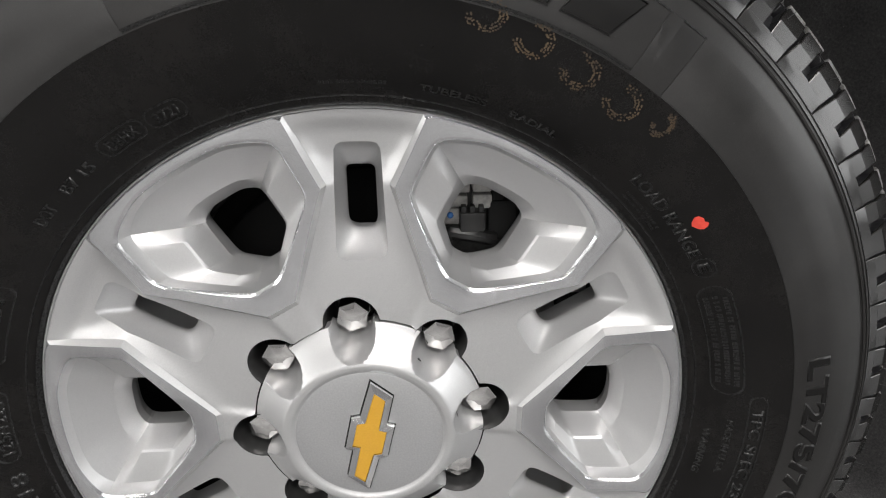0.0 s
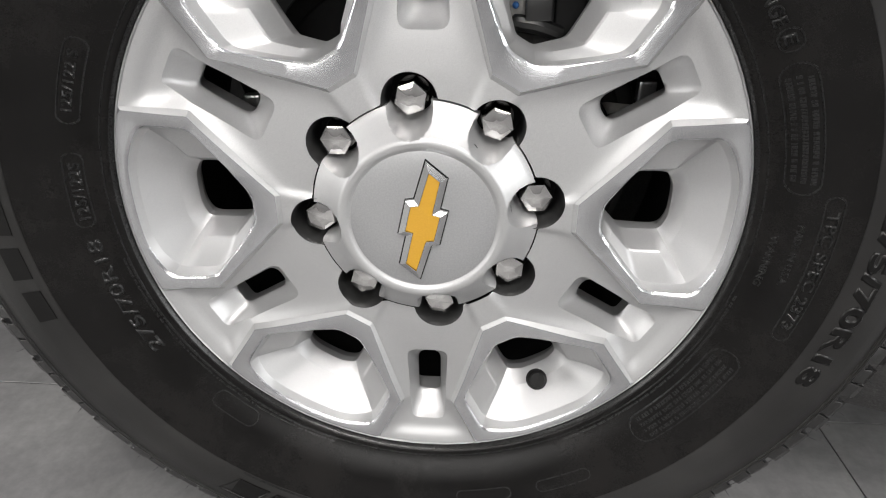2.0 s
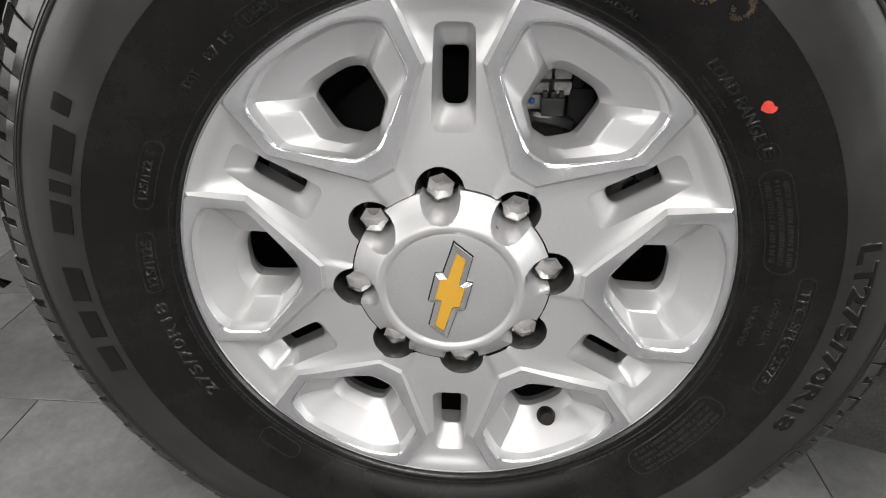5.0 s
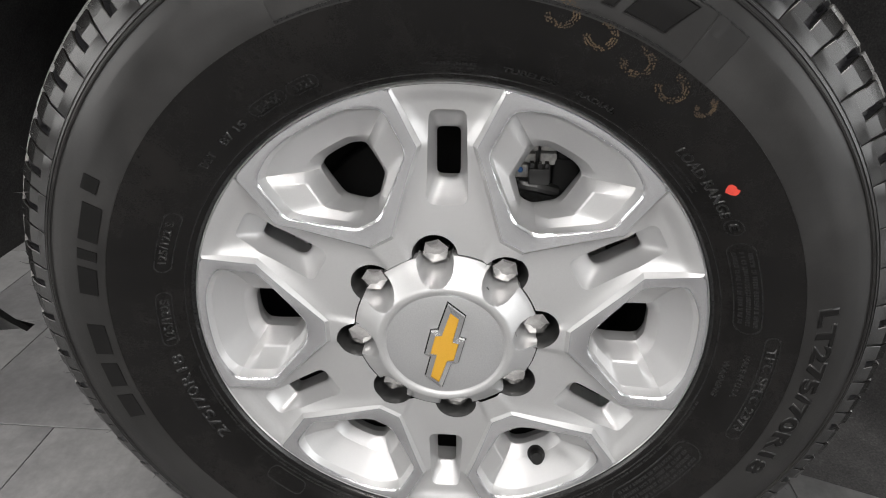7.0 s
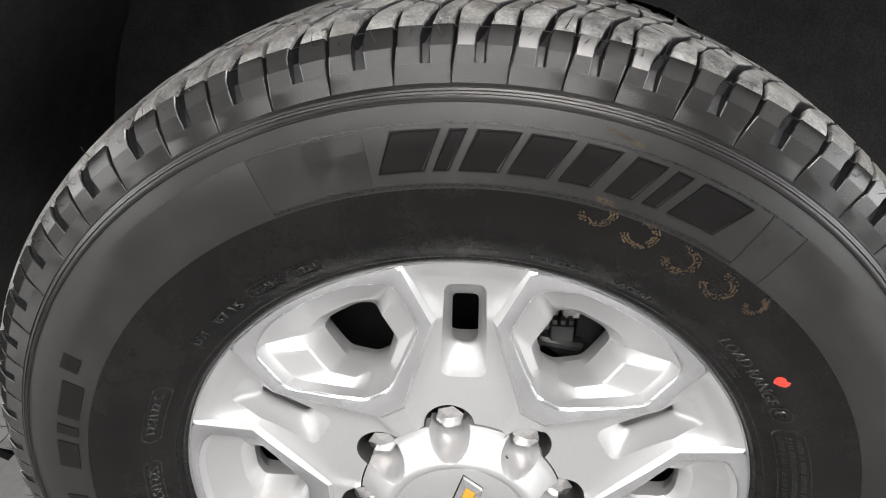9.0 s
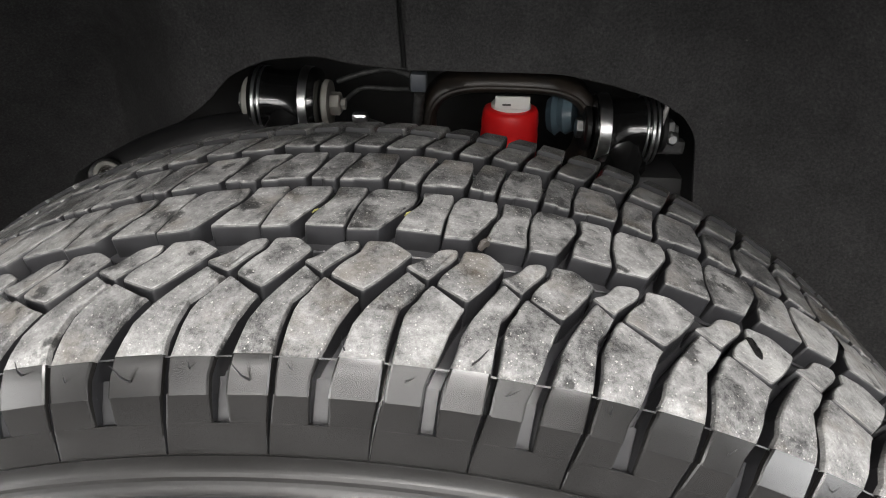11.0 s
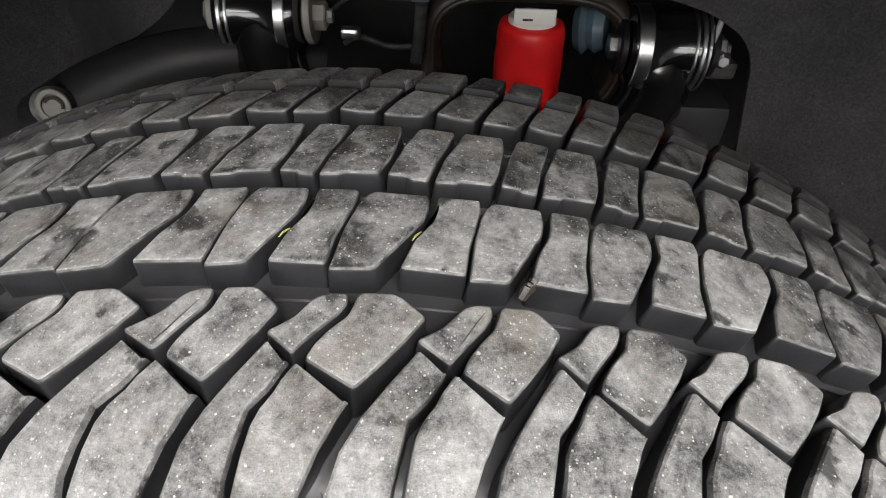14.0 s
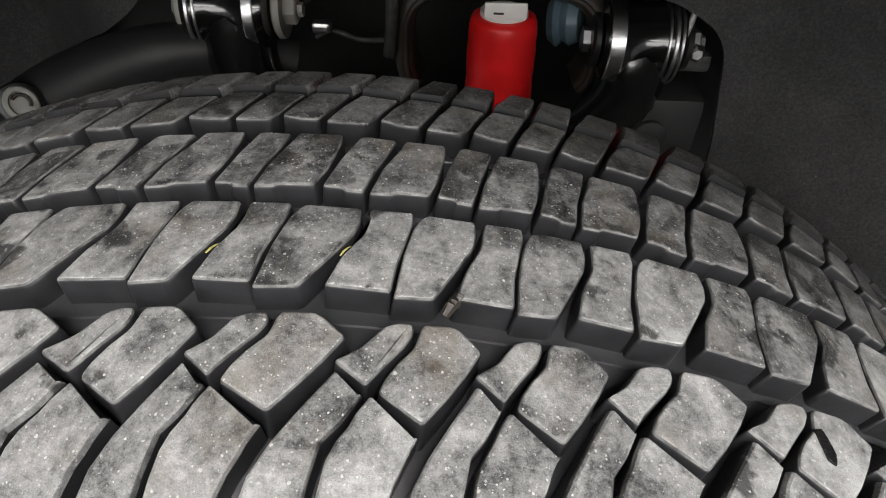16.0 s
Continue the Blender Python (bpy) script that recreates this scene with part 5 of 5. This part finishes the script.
def build_suspension():
    arm = thing("upper_control_arm", "gloss black forged upper control arm", "control arm", at_hub(0, 0, 0))
    for pts, r in (([(-0.133, 0.445, 0.345), (-0.126, 0.425, 0.315), (-0.10, 0.395, 0.290), (-0.04, 0.35, 0.272), (0.03, 0.30, 0.258)], [0.033, 0.030, 0.024, 0.022, 0.026]),
                   ([(0.205, 0.445, 0.325), (0.20, 0.425, 0.298), (0.17, 0.395, 0.280), (0.11, 0.35, 0.268), (0.03, 0.30, 0.258)], [0.032, 0.028, 0.022, 0.022, 0.026])):
        bm = bmesh.new()
        tube(bm, resample_open(pts, 16), [float(np.interp(k / 15 * 4, range(5), r)) for k in range(16)], 18)
        part("arm_leg", bm, GLOSSBLACK, arm, smooth=50)
    stop = thing("bump_stop", "red polyurethane bump stop with a white cap", "bump stop", at_hub(0.091, 0.43, -0.003))
    bm = bmesh.new()
    prof = [(0.0262, 0.262), (0.0292, 0.268), (0.0296, 0.285), (0.0290, 0.302), (0.0284, 0.310), (0.0287, 0.318), (0.0286, 0.335), (0.0279, 0.341), (0.0281, 0.349), (0.0273, 0.357), (0.0258, 0.3608), (0.0235, 0.3618)]
    loft(bm, [[Vector((r * math.cos(t), r * math.sin(t), z)) for t in (2 * math.pi * k / 40 for k in range(40))] for r, z in prof], caps=(True, True))
    part("bumper", bm, RED, stop, smooth=50)
    bm = bmesh.new()
    loft(bm, [[Vector((r * math.cos(t), r * math.sin(t), z)) for t in (2 * math.pi * k / 28 for k in range(28))] for r, z in ((0.0195, 0.360), (0.0195, 0.3648), (0.0185, 0.3662))], caps=(True, True))
    part("cap", bm, WHITE, stop, "white plastic cap", smooth=30)
    bm = bmesh.new()
    box(bm, (-0.0165, -0.0185, 0.3650), (0.0165, -0.0150, 0.3770), 0.0010)
    tab = part("tab", bm, WHITE, stop, "white tab standing on the cap")
    bm = bmesh.new()
    box(bm, (-0.0095, -0.0192, 0.3685), (-0.0015, -0.0183, 0.3700))
    part("tab_mark", bm, RUST, tab, "small dark printed mark")
    # thick oval bracket round the bump stop
    br = thing("frame_bracket", "dark steel oval frame bracket with light rust on its edge", "bracket", at_hub(0, 0.455, 0))
    bm = bmesh.new()
    rows = []
    for i in range(48):
        t = math.radians(-35 + 250 * i / 47)
        cx, cz = math.cos(t), math.sin(t)
        ex = 0.091 + 0.081 * math.copysign(abs(cx) ** 0.6, cx)
        ez = 0.322 + 0.050 * math.copysign(abs(cz) ** 0.6, cz)
        out = Vector((cx * 0.8, 0, cz)).normalized()
        mid = Vector((ex, 0, ez))
        rows.append([mid + out * a + Vector((0, b, 0)) for a, b in ((-0.005, 0.04), (-0.006, -0.002), (-0.003, -0.008), (0.004, -0.010), (0.010, -0.006), (0.012, 0.004), (0.012, 0.04))])
    loft(bm, rows, closed=False)
    part("arch_flange", bm, RUST, br, smooth=50)
    bm = bmesh.new()
    tube(bm, [0.5 * (q[2] + q[3]) for q in rows], 0.0028, 8)
    part("arch_lip", bm, RUST, br, "rolled edge of the bracket", smooth=50)
    plug = thing("wire_plug", "small grey wiring plug with dark wires in the wheel well", "wiring plug", at_hub(0.001, 0.435, 0))
    bm = bmesh.new()
    box(bm, (-0.009, -0.006, 0.370), (0.007, 0.010, 0.388), 0.003)
    part("plug_body", bm, plain("blue_grey_plastic", (0.05, 0.055, 0.066), (0.09, 0.10, 0.115), 60.0, 0.45), plug, smooth=30)
    for name, pts, r in (("stem", [(0.0, 0, 0.368), (-0.002, 0.004, 0.345), (-0.006, 0.01, 0.315)], 0.0055), ("wire", [(-0.009, 0, 0.385), (-0.03, 0.01, 0.388), (-0.055, 0.015, 0.383), (-0.085, 0.02, 0.372)], 0.0026), ("wire", [(-0.009, 0, 0.372), (-0.03, 0.012, 0.368), (-0.06, 0.02, 0.366), (-0.08, 0.03, 0.35)], 0.0022), ("wire", [(-0.004, 0.008, 0.330), (-0.03, 0.012, 0.327), (-0.055, 0.016, 0.333), (-0.07, 0.02, 0.325)], 0.0026)):
        bm = bmesh.new()
        tube(bm, resample_open(pts, 12), r, 8)
        part(name, bm, CASTING, plug, "dark wire", smooth=50)
    bm = bmesh.new()
    box(bm, (-0.070, 0.004, 0.334), (-0.054, 0.016, 0.343), 0.003)
    part("wire_clasp", bm, ZINC, plug, "bright metal clasp")
    clip = thing("wire_clip", "bent steel wire clip beside a bushing", "clip", at_hub(0, 0, 0))
    bm = bmesh.new()
    tube(bm, resample_open([(0.2415, 0.430, 0.3675), (0.2400, 0.4285, 0.356), (0.2365, 0.427, 0.343), (0.2335, 0.4265, 0.330), (0.2310, 0.428, 0.318), (0.2270, 0.431, 0.306)], 14), [0.0022 + 0.0018 * k / 13 for k in range(14)], 8)
    part("wire", bm, IRON, clip, smooth=50)
    brk = thing("sensor_bracket", "grey sensor bracket with a bright bolt", "bracket", at_hub(0, 0, 0))
    bm = bmesh.new()
    box(bm, (0.236, 0.436, 0.312), (0.270, 0.452, 0.327), 0.004)
    part("plate", bm, CASTING, brk)
    bm = bmesh.new()
    tube(bm, [(0.253, 0.437, 0.331), (0.253, 0.430, 0.331), (0.253, 0.428, 0.331)], [0.0075, 0.0070, 0.0045], 6)
    part("bolt", bm, ZINC, brk, smooth=30)
    mount = thing("frame_mount", "dark grey moulded mount below a bushing", "mount", at_hub(0, 0, 0))
    bm = bmesh.new()
    box(bm, (0.196, 0.415, 0.180), (0.270, 0.50, 0.297), 0.010)
    part("mount_body", bm, PLASTIC, mount, smooth=30)
    bm = bmesh.new()
    tube(bm, [(0.226, 0.418, 0.262), (0.226, 0.411, 0.262), (0.226, 0.409, 0.262)], [0.016, 0.015, 0.011], 20)
    part("mount_boss", bm, PLASTIC, mount, smooth=30)
    seal = thing("ball_joint_seal", "blue-grey rubber boot in the shade", "boot", at_hub(0, 0, 0))
    bm = bmesh.new()
    tube(bm, [(0.134, 0.475, 0.338), (0.141, 0.473, 0.339), (0.146, 0.471, 0.340), (0.152, 0.469, 0.341), (0.160, 0.466, 0.342)], [0.016, 0.022, 0.017, 0.021, 0.017], 20)
    part("boot", bm, plain("blue_grey_rubber", (0.06, 0.09, 0.11), (0.1, 0.15, 0.18), 40.0, 0.3), seal, smooth=True)
    # lower link with a pale end, low in the well
    link = thing("tie_link", "dark plastic-coated link with a pale bolt end", "suspension link", at_hub(0, 0, 0))
    bm = bmesh.new()
    tube(bm, resample_open([(-0.335, 0.41, 0.258), (-0.29, 0.41, 0.286), (-0.24, 0.415, 0.308), (-0.19, 0.42, 0.322), (-0.14, 0.435, 0.320), (-0.09, 0.45, 0.305)], 18), [0.030 - 0.010 * k / 17 for k in range(18)], 16)
    part("link_bar", bm, PLASTIC, link, smooth=50)
    bm = bmesh.new()
    c = Vector((-0.2974, 0.372, 0.2962))
    d = (Vector((0.055, -0.075, 0.5426)) - c).normalized()
    tube(bm, [c - d * 0.04, c - d * 0.004, c - d * 0.001, c], [0.018, 0.018, 0.0165, 0.012], 20)
    part("sleeve_end", bm, BLACK, link, smooth=True)
    u = d.cross(Vector((0, 0, 1))).normalized()
    w = d.cross(u)
    bm = bmesh.new()
    rings = []
    for rr, up in ((0.0145, 0.0), (0.0142, 0.0030), (0.0132, 0.0042), (0.0100, 0.0042), (0.0088, 0.0012)):
        rings.append([c + d * up + rr * (math.cos(t) * u * 0.88 + math.sin(t) * w) for t in (2 * math.pi * k / 28 for k in range(28))])
    loft(bm, rings, caps=(False, True))
    end = part("bolt_end", bm, CREAM, link, "pale ring-shaped bolt end", smooth=30)
    bm = bmesh.new()
    tube(bm, [c + d * 0.0035 + 0.0072 * (math.cos(t) * u * 0.9 + math.sin(t) * w) for t in (math.radians(150 + 170 * k / 9) for k in range(10))], 0.0014, 6)
    part("bolt_groove", bm, RUST, end, "dark curved groove", smooth=50)


build_suspension()

# ---------------------------------------------------------------- wheel well
def build_well():
    liner = thing("wheel_well_liner", "dark grey felt wheel well liner with an opening for the suspension", "wheel liner", at_hub(0, 0, 0))
    hole = [(-0.42, 0.14), (-0.335, 0.262), (-0.300, 0.302), (-0.245, 0.332), (-0.2057, 0.3575), (-0.182, 0.383), (-0.147, 0.399), (-0.0965, 0.405), (-0.0607, 0.398), (-0.0099, 0.394), (0.0224, 0.394), (0.1322, 0.395), (0.179, 0.387), (0.2271, 0.3736), (0.258, 0.356), (0.2715, 0.337), (0.278, 0.30), (0.287, 0.252), (0.295, 0.14)]
    hole = rounded(hole + [(0.2, -0.1), (-0.3, -0.1)], 0.012, None)
    edge = []
    R = 0.622
    for i in range(49):
        a = -110 + 220 * i / 48
        edge.append(Vector((R * math.sin(radians(a)), R * math.cos(radians(a)))))
    pts, edges = [], []
    for lp in (edge, hole):
        b = len(pts)
        pts += [Vector(p) for p in lp]
        edges += [(b + i, b + (i + 1) % len(lp)) for i in range(len(lp))]
    for x in np.arange(-0.64, 0.66, 0.02):
        for z in np.arange(-0.22, 0.66, 0.02):
            p = Vector((x + 0.005 * math.sin(z * 90), z))
            if p.length < R - 0.012 and inside(p, edge) and not inside(p, hole) and min((p - Vector(q)).length for q in hole) > 0.009:
                pts.append(p)
    co, _, tris, *_ = geometry.delaunay_2d_cdt(pts, edges, [], 0, 1e-7)

    def wall_y(p):
        r = p.length
        fold = 0.012 * math.exp(-((p[0] - 0.36 - 0.25 * (p[1] - 0.3)) / 0.02) ** 2)
        bow = 0.010 * noise.noise(Vector((p[0] * 5, p[1] * 5, 0.3)))
        return 0.42 + bow - 0.08 * max(0.0, (r - 0.48) / 0.112) ** 2 + fold * 0.5 - 1.25 * max(0.0, p[0] - 0.29) ** 1.15 + min(0.13, 0.9 * max(0.0, -p[0] - 0.23))
    bm = bmesh.new()
    vs = [bm.verts.new((p[0], wall_y(p), p[1])) for p in co]
    for t in tris:
        c = (co[t[0]] + co[t[1]] + co[t[2]]) / 3
        if inside(c, edge) and not inside(c, hole):
            bm.faces.new([vs[i] for i in t])
    ring0 = [Vector((p[0], wall_y(Vector((p[0], p[1]))), p[1])) for p in hole]
    ring1 = [Vector((p.x, p.y + 0.004, p.z)) for p in ring0]
    loft(bm, [ring0, ring1])
    # the tunnel round the wheel
    rows = []
    for y in (0.66, 0.335, 0.31, 0.25, 0.16, 0.08, 0.03):
        k = 1 + 0.008 * math.sin(y * 40)
        rows.append([Vector((R * k * (0.926 if a < 0 else 1.0) * math.sin(radians(a)), y, R * k * math.cos(radians(a)))) for a in (-91.5 + 188 * i / 60 for i in range(61))])
    loft(bm, rows, closed=False)
    part("liner_shell", bm, LINER, liner, smooth=50)
    bm = bmesh.new()
    tube(bm, [(-0.012, 0.417, 0.397), (-0.014, 0.414, 0.43), (-0.016, 0.40, 0.48), (-0.016, 0.38, 0.52)], 0.0022, 6)
    part("liner_seam", bm, BLACK, liner, smooth=True)
    # dark frame behind the opening
    bm = bmesh.new()
    box(bm, (-0.62, 0.60, -0.25), (0.62, 0.70, 0.60))
    tagged(part("frame_rail", bm, BLACK, None), "black painted frame rail behind the suspension", "frame rail", kind="structure").location = (0, 0, HUB)
    # plain unseen shell of the truck over the well, added to shade it
    bm = bmesh.new()
    rows = []
    for i in range(49):
        a = -91.5 + 188 * i / 48
        k = 0.926 if a < 0 else 1.0
        p = (R * k * math.sin(radians(a)), R * math.cos(radians(a)))
        f = i / 48
        q = (-0.74 + 2.7 * f, 0.85) if 0.15 < f < 0.85 else (-0.74 if f < 0.5 else 1.96, max(p[1], min(0.85, p[1] * 2.2)))
        rows.append([Vector((p[0], 0.03, p[1])), Vector((p[0], -0.04, p[1])), Vector((q[0], -0.05, q[1])), Vector((q[0], 1.7, q[1]))])
    loft(bm, rows, closed=False)
    sh = tagged(part("truck_shell", bm, BODY, None, smooth=20), "plain unseen body side of the truck, added to shade the wheel well", "truck body", kind="structure")
    sh.location = (0, 0, HUB)
    # air dam corner that hangs ahead of the wheel
    dam = thing("air_dam", "black rubber air dam corner hanging ahead of the wheel", "air dam", at_hub(0, 0, 0))
    bm = bmesh.new()
    rows = []
    for i in range(13):
        f = i / 12
        x = -0.72 + 0.187 * f
        up = -0.012 - 0.075 * f ** 1.6 + 0.006 * math.sin(f * 11)
        low = -0.115 + 0.022 * f
        th = 0.012 * (1 - 0.7 * f)
        rows.append([Vector((x, 0.10 - th, up)), Vector((x, 0.10 + th, up)), Vector((x, 0.108 + th, low)), Vector((x, 0.108 - th, low))])
    loft(bm, rows, caps=(True, True))
    part("flap", bm, BLACK, dam, smooth=40)


build_well()

# ---------------------------------------------------------------- floor tiles
def build_tiles():
    w, d, gap = 0.61, 0.30, 0.0020
    bm = bmesh.new()
    box(bm, (-w / 2 + gap / 2, -d / 2 + gap / 2, -0.003), (w / 2 - gap / 2, d / 2 - gap / 2, 0.0), 0.0008)
    me = bpy.data.meshes.new("tile")
    bm.to_mesh(me)
    bm.free()
    me.materials.append(TILE)
    far = bmesh.new()
    for row in range(-20, 16):
        y = 0.239 - d / 2 + row * d
        shift = -0.694 + w / 2 - 0.2 * row
        for k in range(-12, 13):
            x = shift + (k * w)
            x = (x + 6.0) % (25 * w) - 6.0
            if abs(x) > 5.7 or not -5.85 < y < 4.85:
                continue
            if -2.2 < x < 2.2 and -1.2 < y < 2.2:
                ob = new("tile", me)
                ob.location = (x, y, 0)
                ob.parent = floor
            else:
                box(far, (x - w / 2 + gap / 2, y - d / 2 + gap / 2, -0.003), (x + w / 2 - gap / 2, y + d / 2 - gap / 2, 0))
    part("tiles", far, TILE, floor, "the further floor tiles", kind="stuff")


build_tiles()
